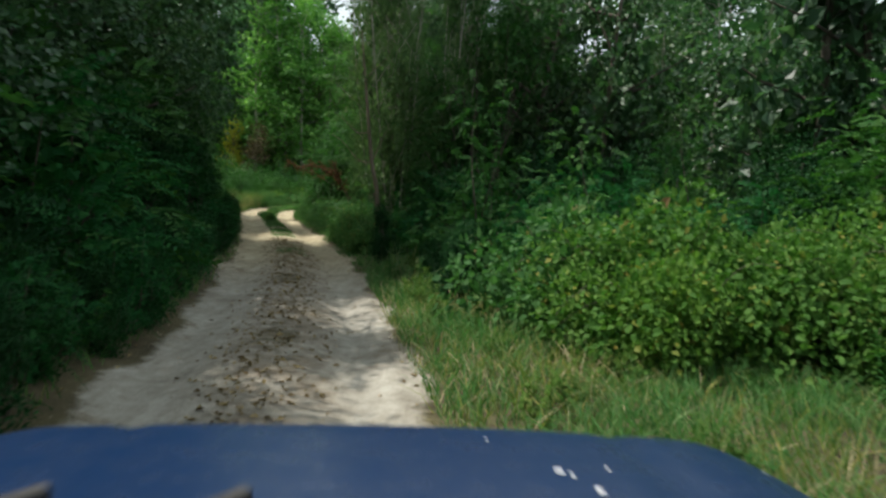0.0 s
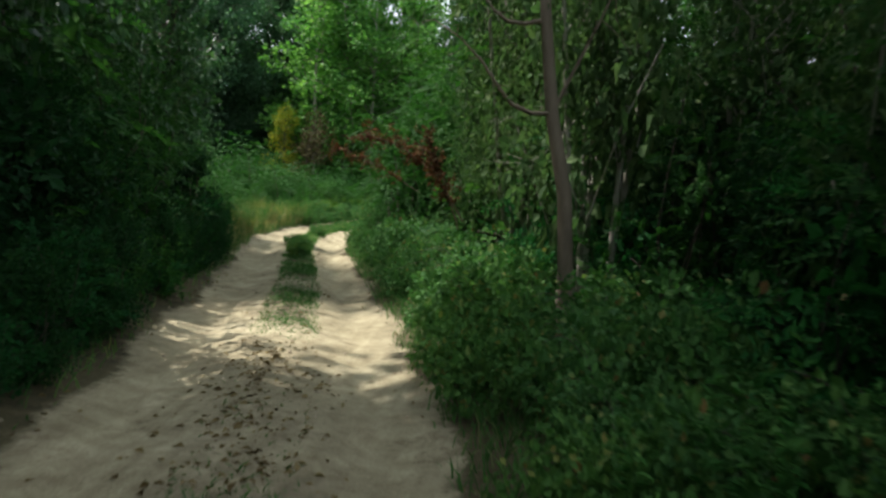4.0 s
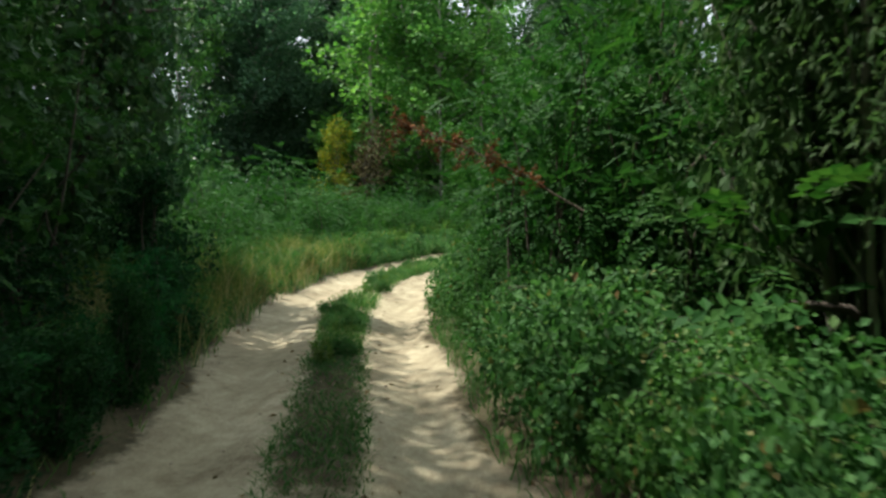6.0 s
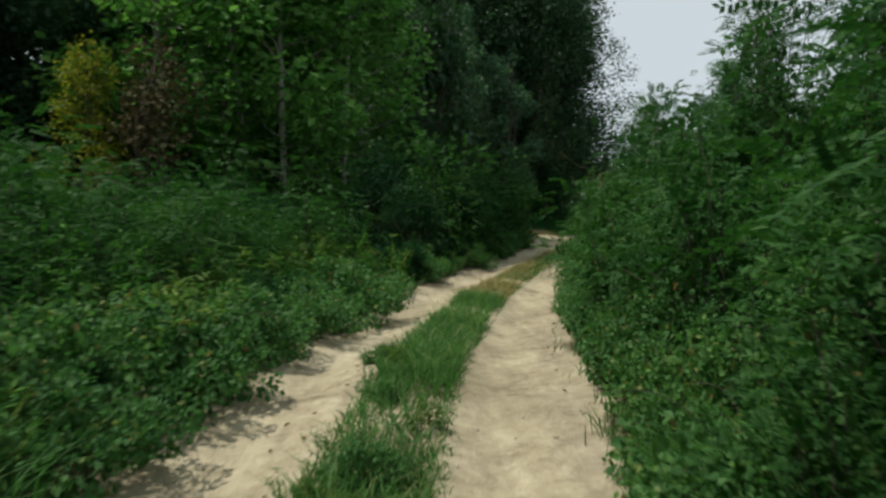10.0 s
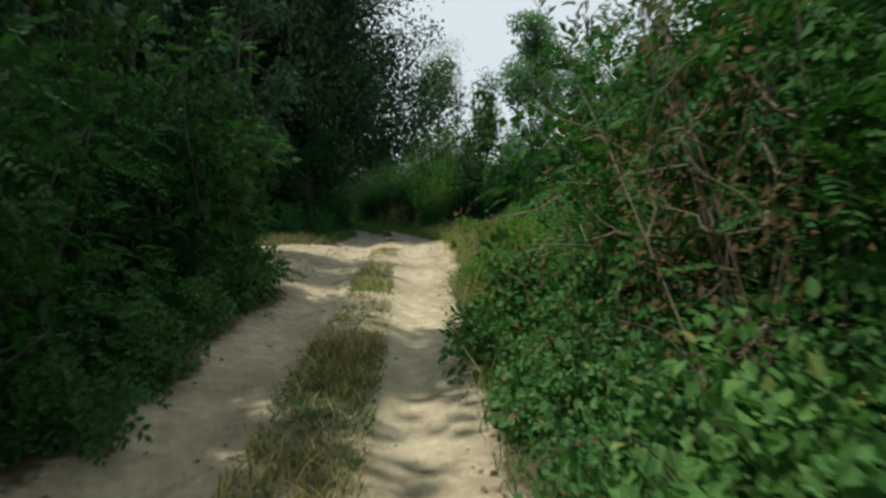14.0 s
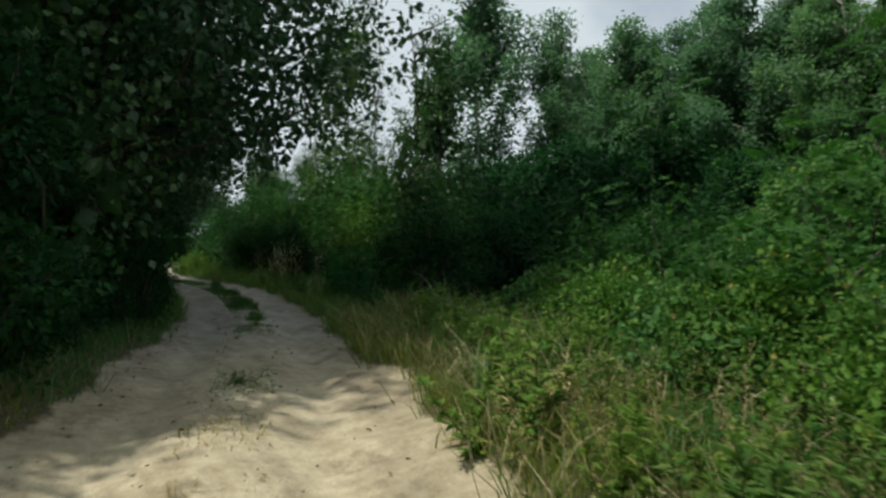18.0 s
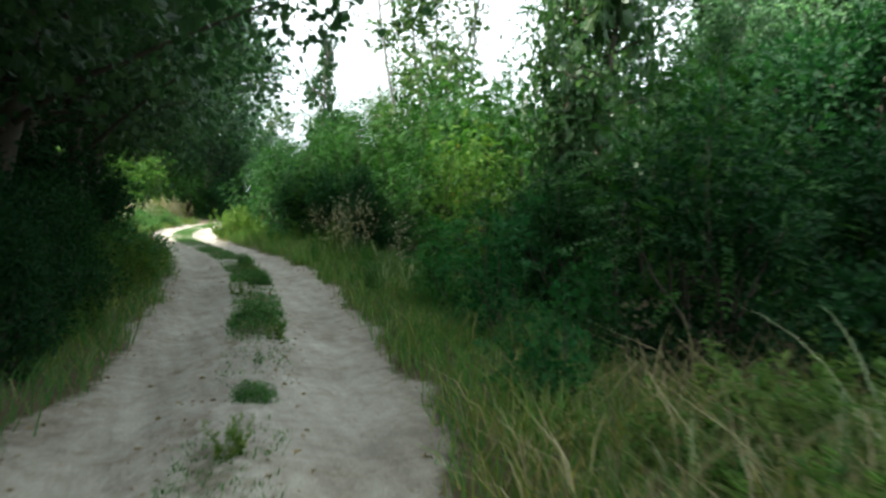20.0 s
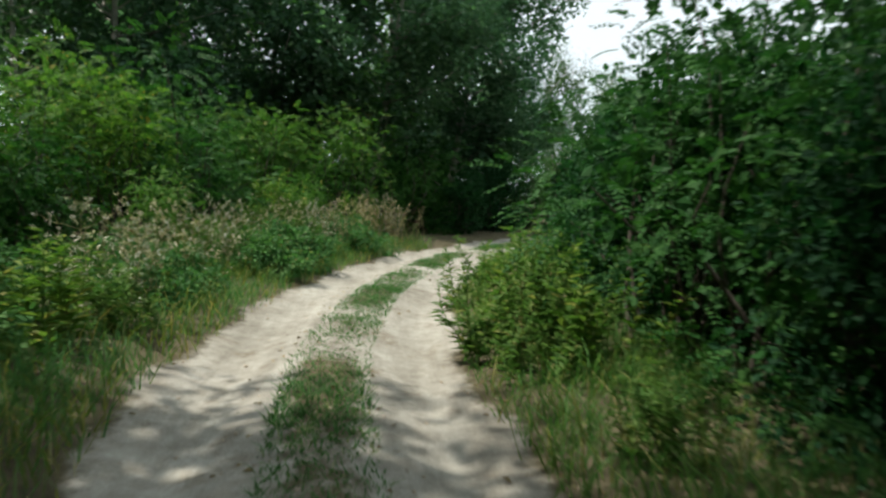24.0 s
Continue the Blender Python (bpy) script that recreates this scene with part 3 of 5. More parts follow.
def tree(seed, name, label, H, trunk_r, crown_low, R, n, leaf, leaf_mat, bark, column=0.0, lumps_n=26, lump=1.2, trunks=1, wide=0.8, inner=0.0, tall=0.75, ragged=0.12, oval=False):
    """A tree: tapered trunk with limbs to the masses of its crown, and many leaves in the outer part of these."""
    rng = np.random.default_rng(seed)
    lumps = []
    for k in range(lumps_n):
        q = rng.uniform(0, 1)
        z = crown_low + (H - crown_low) * q
        reach = R * (column + (1 - column) * math.sin(math.pi * min(1, 0.15 + 0.8 * q)) ** 0.8) * (1 - 0.55 * max(0, q - 0.6) / 0.4)
        a, rr = rng.uniform(0, 6.28), reach * rng.uniform(0.25, 0.9)
        s = lump * rng.uniform(0.65, 1.2) * (1 - 0.35 * q)
        lumps.append((rr * math.cos(a), rr * math.sin(a), z - s * 0.4, s, s * tall))
    boles, limbs = [], []
    for k in range(trunks):
        a = rng.uniform(0, 6.28)
        lean = 0.0 if trunks == 1 else 0.12 * H
        foot = (0.25 * (trunks > 1) * math.cos(a), 0.25 * (trunks > 1) * math.sin(a), -0.15)
        way = bent(rng, foot, (lean * math.cos(a) + rng.normal(0, 0.2), lean * math.sin(a) + rng.normal(0, 0.2), H * 0.93), 0.25, 9)
        rad = np.linspace(1, 0.12, 9) * trunk_r
        rad[0] *= 1.35
        boles.append(tube(way, rad, 7))
        for l in lumps[k::trunks]:
            z = max(0.3, l[2] - rng.uniform(0.5, 1.6))
            i = np.clip(z / (H * 0.93) * 8, 0, 7.99)
            start = way[int(i)] + (way[int(i) + 1] - way[int(i)]) * (i - int(i))
            limbs.append(tube(bent(rng, start, l[:3], 0.12, 4), np.linspace(trunk_r * 0.32, 0.012, 4), 4))
    P, d = on_lumps(rng, lumps, n, 0.4)
    P = P + rng.normal(0, ragged * lump, P.shape) * rng.uniform(0, 1.6, (n, 1))
    size = rng.uniform(0.7, 1.25, n) * leaf
    leaves = [(oval_leaves if oval else diamond_leaves)(P, upward(rng, d, -0.35, 0.7), upward(rng, d * 0.6, 0.6, 0.5), size, size * wide)]
    if inner:
        leaves.append(inner_leaves(rng, lumps, int(n * 0.3), inner))
    root = tagged(new(name), label, "tree", GROUPS["tree"])
    for bole in boles:
        part("trunk", mesh_from("trunk", *bole, bark), root)
    part("limb", mesh_from("limb", *joined(limbs), bark), root, kind="stuff")
    part("crown", mesh_from("crown", *joined(leaves), leaf_mat, False), root)
    return root


def blades(rng, P, height, width, lean=0.35):
    """Grass blades: narrow bent strips of two faces."""
    n = len(P)
    a = rng.uniform(0, 2 * math.pi, n)
    side = np.stack([np.cos(a), np.sin(a), np.zeros(n)], 1) * width[:, None] / 2
    b = rng.uniform(0, 2 * math.pi, n)
    out = np.stack([np.cos(b), np.sin(b), np.zeros(n)], 1) * (height * lean * rng.uniform(0.2, 1.6, n))[:, None]
    up = np.array([0, 0, 1.0]) * height[:, None]
    mid = P + out * 0.35 + up * 0.6
    v = np.stack([P - side, P + side, mid + side * 0.8, mid - side * 0.8, P + out + up * 0.95 + side * 0.12, P + out + up * 0.95 - side * 0.12], 1)
    base = np.arange(n)[:, None] * 6
    return v.reshape(-1, 3), np.concatenate([base + (0, 1, 2, 3), base + (3, 2, 4, 5)])


def weed(seed, H=1.3, name="tall_weed", label="clump of tall green leafy weeds", mat=None, m=44, wide=0.3):
    """Tall weeds: upright stalks set with narrow leaves."""
    rng = np.random.default_rng(seed)
    mat = mat or LEAF_WEED
    stalks, leaves = [], []
    for k in range(9):
        foot = np.array([rng.normal(0, 0.22), rng.normal(0, 0.22), -0.03])
        h = H * rng.uniform(0.65, 1.05)
        way = bent(rng, foot, foot + (rng.normal(0, 0.15), rng.normal(0, 0.15), h), 0.04, 5)
        stalks.append(tube(way, np.linspace(0.007, 0.003, 5), 3))
        s = rng.uniform(0.08, 1.0, m)
        P = np.stack([np.interp(s, np.linspace(0, 1, 5), way[:, c]) for c in range(3)], 1)
        a = rng.uniform(0, 6.28, m)
        ax = np.stack([np.cos(a), np.sin(a), rng.uniform(-0.2, 0.7, m)], 1)
        size = rng.uniform(0.08, 0.15, m) * (1.15 - 0.5 * s)
        leaves.append(diamond_leaves(P, ax, np.tile([0, 0, 1.0], (m, 1)), size, size * wide))
    root = tagged(new(name), label, "weed", GROUPS["weed"])
    part("stalk", mesh_from("stalk", *joined(stalks), mat), root, kind="stuff")
    part("foliage", mesh_from("foliage", *joined(leaves), mat, False), root, kind="stuff")
    return root


def reed(seed, H=1.0):
    """Tussock of long broad blades that rise, arch over and hang at the tips."""
    rng = np.random.default_rng(seed)
    pieces, m = [], 8
    for k in range(16):
        a, h, w = rng.uniform(0, 6.28), H * rng.uniform(0.55, 1.15), rng.uniform(0.012, 0.024)
        s = np.linspace(0, 1, m)[:, None]
        out = np.array([math.cos(a), math.sin(a), 0.0])
        way = np.array([rng.normal(0, 0.06), rng.normal(0, 0.06), -0.02]) + out * (s ** 1.7) * h * rng.uniform(0.35, 0.9)
        way = way + np.array([0, 0, 1.0]) * h * (1.25 * s - rng.uniform(0.35, 0.75) * s ** 2.6)
        side = np.array([-math.sin(a), math.cos(a), 0.0]) * w * np.clip(1.1 - s ** 2, 0.08, 1) / 2
        v = np.stack([way - side, way + side], 1).reshape(-1, 3)
        i = np.arange(m - 1) * 2
        pieces.append((v, np.stack([i, i + 1, i + 3, i + 2], 1)))
    root = tagged(new("reed_tussock"), "tussock of long arching pale green grass blades", "weed", GROUPS["weed"])
    part("blade", mesh_from("blade", *joined(pieces), LEAF_REED), root, kind="stuff")
    return root


def seed_weed(seed, H=1.35):
    """Dried-out weeds with branching stalks and pale woolly seed heads."""
    rng = np.random.default_rng(seed)
    stalks, heads = [], []
    for k in range(6):
        foot = np.array([rng.normal(0, 0.18), rng.normal(0, 0.18), -0.03])
        top = foot + (rng.normal(0, 0.2), rng.normal(0, 0.2), H * rng.uniform(0.7, 1.05))
        way = bent(rng, foot, top, 0.05, 6)
        stalks.append(tube(way, np.linspace(0.007, 0.003, 6), 3))
        for b in range(7):
            i = rng.integers(2, 6)
            tip = way[i] + (rng.normal(0, 0.14), rng.normal(0, 0.14), rng.uniform(0.08, 0.25))
            stalks.append(tube(bent(rng, way[i], tip, 0.02, 3), np.linspace(0.003, 0.002, 3), 3))
            d = unit(rng.normal(size=(12, 3)))
            heads.append(diamond_leaves(tip + d * 0.012, d, np.roll(d, 1, 1), rng.uniform(0.02, 0.045, 12), np.full(12, 0.016)))
        for b in range(8):
            i = rng.integers(0, 5)
            d = unit(rng.normal(size=(1, 3)) * (1, 1, 0.4))
            heads.append(diamond_leaves(way[i][None], d, np.array([[0, 0, 1.0]]), np.array([0.12]), np.array([0.035])))
    root = tagged(new("seeding_weed"), "dried grey-brown weed with woolly pale seed heads", "weed", GROUPS["weed"])
    part("stalk", mesh_from("stalk", *joined(stalks), GRASS_DRY), root, kind="stuff")
    part("seed_head", mesh_from("seed_head", *joined(heads), SEED_HEAD, False), root, kind="stuff")
    return root


# templates, true height, radius
SPECIES = {
    "bramble": ([bramble(s) for s in (11, 12, 13)], 1.15, 1.1),
    "bramble_high": ([bramble(s, 7000, 1.9, None, 0.78) for s in (14, 15)], 1.9, 1.1),
    "bramble_sun": ([bramble(s, 4200, 1.15, LEAF_SUN, 0.75, "low bramble bush with sunlight coloured into its yellow-green leaves") for s in (16, 17)], 1.15, 1.1),
    "locust": ([locust(s) for s in (21, 22, 23)], 3.0, 1.4),
    # locusts with the sunlit leaf colour instead of their own green
    "locust_sun": ([locust(s, mat=LEAF_SUN) for s in (24, 25)], 3.0, 1.4),
    "locust_tree": ([locust(s, 1150, 5.5) for s in (26, 27)], 5.5, 2.0),
    "heaven": ([locust(s, 190, 2.6, True) for s in (31, 32)], 2.6, 1.5),
    "shrub": ([broad_shrub(s) for s in (41, 42, 43)], 3.2, 1.4),
    "under": ([undergrowth(s) for s in (44, 45, 46)], 3.4, 1.7),
    "reed": ([reed(s) for s in (63, 64, 65)], 1.0, 0.3),
    "weed": ([weed(s) for s in (51, 52, 53)], 1.3, 0.35),
    "seeds": ([seed_weed(s) for s in (55, 56)], 1.35, 0.4),
    "straw": ([weed(s, 0.9, "dry_weed", "straw-yellow dried weeds at the edge of the track", GRASS_DRY, 40, 0.16) for s in (57, 58)], 0.9, 0.35),
    "poplar": ([tree(s, "poplar_tree", "tall poplar tree with grey bark and dark green leaves", 17, 0.15, 1.2, 3.0, 3900, 0.32, LEAF_POPLAR, BARK_PALE, 0.6, 46, 1.5) for s in (71, 72, 73)], 17, 3.0),
    "young": ([tree(s, "slender_poplar", "slender poplar with pale trunk and light green leaves", 16, 0.09, 1.0, 1.9, 4600, 0.22, LEAF_LIGHT, BARK_PALE, 0.7, 50, 0.95) for s in (74, 75)], 16, 2.0),
    "willow": ([tree(s, "willow_tree", "many-stemmed willow tree with grey-green leaves", 9, 0.05, 1.6, 2.0, 13000, 0.105, LEAF_WILLOW, BARK_PALE, 0.7, 60, 0.75, 5, 0.24, 0.16, 1.0, 0.25) for s in (76, 77)], 9, 2.2),
    "dark": ([tree(s, "spreading_poplar", "large spreading poplar with dense dark foliage", 11, 0.2, 0.7, 3.4, 7000, 0.15, LEAF_POPLAR, BARK_DARK, 0.6, 60, 1.2, 2, 0.9, 0.42) for s in (81, 82)], 11, 3.8),
    "over": ([tree(s, "overhanging_poplar", "large dark poplar whose crown hangs over the track", 15, 0.2, 3.6, 4.8, 34000, 0.115, LEAF_POPLAR, BARK_DARK, 0.75, 130, 1.25, 2, 0.95, 0.16, 0.75, 0.16, True) for s in (83, 84)], 15, 1.5),
    "far": ([tree(s, "poplar_tree", "tall poplar in a dense stand, grey-green leaves tinted with painted haze", 14, 0.11, 3.0, 2.6, 15000, 0.15, LEAF_FAR, BARK_PALE, 0.5, 62, 0.8, 1, 0.8, 0.2, 1.15, 0.14) for s in (86, 87, 88)], 14, 2.8),
    # paler leaves than the other poplars: glaucous undersides plus sunlight painted in
    "edge": ([tree(s, "poplar_tree", "leafy poplar at the edge of the clearing, grey-green leaves paled as if sunlit", 11, 0.14, 2.2, 2.6, 9000, 0.15, LEAF_FAR, BARK_DARK, 0.6, 60, 0.8, 2, 0.9, 0.1, 0.8, 0.16, True) for s in (96, 97)], 11, 2.6),
    # added shade caster: its high crown stands mostly out of view
    "canopy": ([tree(s, "tall_poplar", "tall dark poplar added beside the track to shade it from above the view", 17, 0.19, 7.2, 4.6, 26000, 0.13, LEAF_POPLAR, BARK_DARK, 0.75, 100, 1.35, 1, 0.9, 0.25, 0.75, 0.16, True) for s in (93, 94)], 17, 1.2),
    "herb": ([weed(s, 0.8, "herb_clump", "clump of yellow-green herbs in the long grass", LEAF_HERB, 60, 0.34) for s in (61, 62)], 0.8, 0.35),
    "yellow": ([tree(91, "yellowing_tree", "small tree with yellowing leaves at the edge of the wood", 6, 0.08, 0.8, 1.4, 3000, 0.12, LEAF_YELLOW, BARK_DARK, 0.5, 30, 0.62)], 6, 1.6),
    "brown": ([tree(92, "withered_tree", "small withered tree with brown leaves", 5, 0.08, 0.8, 1.5, 1700, 0.15, LEAF_WITHERED, BARK_DARK, 0.4, 16, 0.8)], 5, 1.6),
}


# how wide and how high each kind grows here, against its nominal height
GROWTH = {"bramble": (1.05, 1.12), "bramble_high": (0.85, 0.95), "bramble_sun": (1.0, 1.15), "locust": (1.3, 1.25), "locust_sun": (1.3, 1.25), "locust_tree": (0.9, 0.9),
          "heaven": (0.85, 0.9), "shrub": (0.85, 0.9), "weed": (0.85, 0.8), "straw": (0.8, 0.8), "poplar": (0.75, 0.7), "young": (1.0, 0.9),
          "willow": (0.8, 1.0), "dark": (0.83, 0.9), "over": (0.8, 0.86), "far": (1.05, 1.0)}


def set_plant(rng, kind, x, y, height, spread=1.0, sink=0.02):
    templates, tall, _ = SPECIES[kind]
    wide, high = GROWTH.get(kind, (1.0, 1.0))
    s = height / tall
    m = Matrix.LocRotScale((x, y, float(ground_z(x, y)) - sink), Euler((rng.normal(0, 0.05), rng.normal(0, 0.05), rng.uniform(0, 6.28))),
                           (s * spread * wide, s * spread * wide, s * high))
    return copy_thing(templates[rng.integers(len(templates))], m)


def belt(seed, kinds, side, y0, y1, near, far, gap, low, high, spread=1.0, clear=1.15):
    """Plants of the given kinds on a jittered grid, between two distances from the track's middle, none nearer than clear."""
    rng = np.random.default_rng(seed)
    rows, steps = max(1, round((far - near) / gap)), max(1, round((y1 - y0) / gap))
    for i in range(steps):
        for j in range(rows):
            y = y0 + (i + rng.uniform(0.1, 0.9)) * (y1 - y0) / steps
            off = near + (j + rng.uniform(0.1, 0.9)) * (far - near) / rows
            kind = kinds[rng.integers(len(kinds))]
            h, w = rng.uniform(low, high), spread * rng.uniform(0.9, 1.15)
            off = max(off, clear + SPECIES[kind][2] * h / SPECIES[kind][1] * w * 0.82 * min(1.15, GROWTH.get(kind, (1.0, 1.0))[0]))
            set_plant(rng, kind, float(track_x(y)) + side * off, y, h, w)


def carpet(name, label, seed, side, y0, y1, near, far, density, low, high, mat, lean=0.45, patchy=0.5):
    """Grass as one mass of single blades over a strip beside the track (side 0: along its middle)."""
    rng = np.random.default_rng(seed)
    n = int((y1 - y0) * (far - near) * density)
    y, off = rng.uniform(y0, y1, n), rng.uniform(near, far, n)
    x = track_x(y) + (side * off if side else off * (1 + 2 * strip_shift(y)) + strip_shift(y))
    thick = 0.5 + 0.5 * np.sin(x * 2.3 + 1.3 * np.sin(y * 1.1)) * np.sin(y * 1.9 + seed + np.sin(x * 3.1))
    if side == 0:
        thick = strip_grass(y) * (0.45 + 0.55 * thick)
        patchy = 1.0
    keep = rng.uniform(0, 1, n) < 1 - patchy + patchy * thick
    if side:
        keep &= off > (left_edge(y) if side < 0 else right_edge(y)) + rng.normal(0.0, 0.08, n)
    x, y, thick = x[keep], y[keep], thick[keep]
    h = rng.uniform(low, high, len(x)) * (0.55 + 0.6 * thick)
    P = np.stack([x, y, ground_z(x, y) - 0.02], 1)
    me = mesh_from(name, *blades(rng, P, h, rng.uniform(0.006, 0.014, len(x)), lean), mat, False)
    return tagged(new(name, me), label, "grass", kind="stuff")


L, R = -1, 1
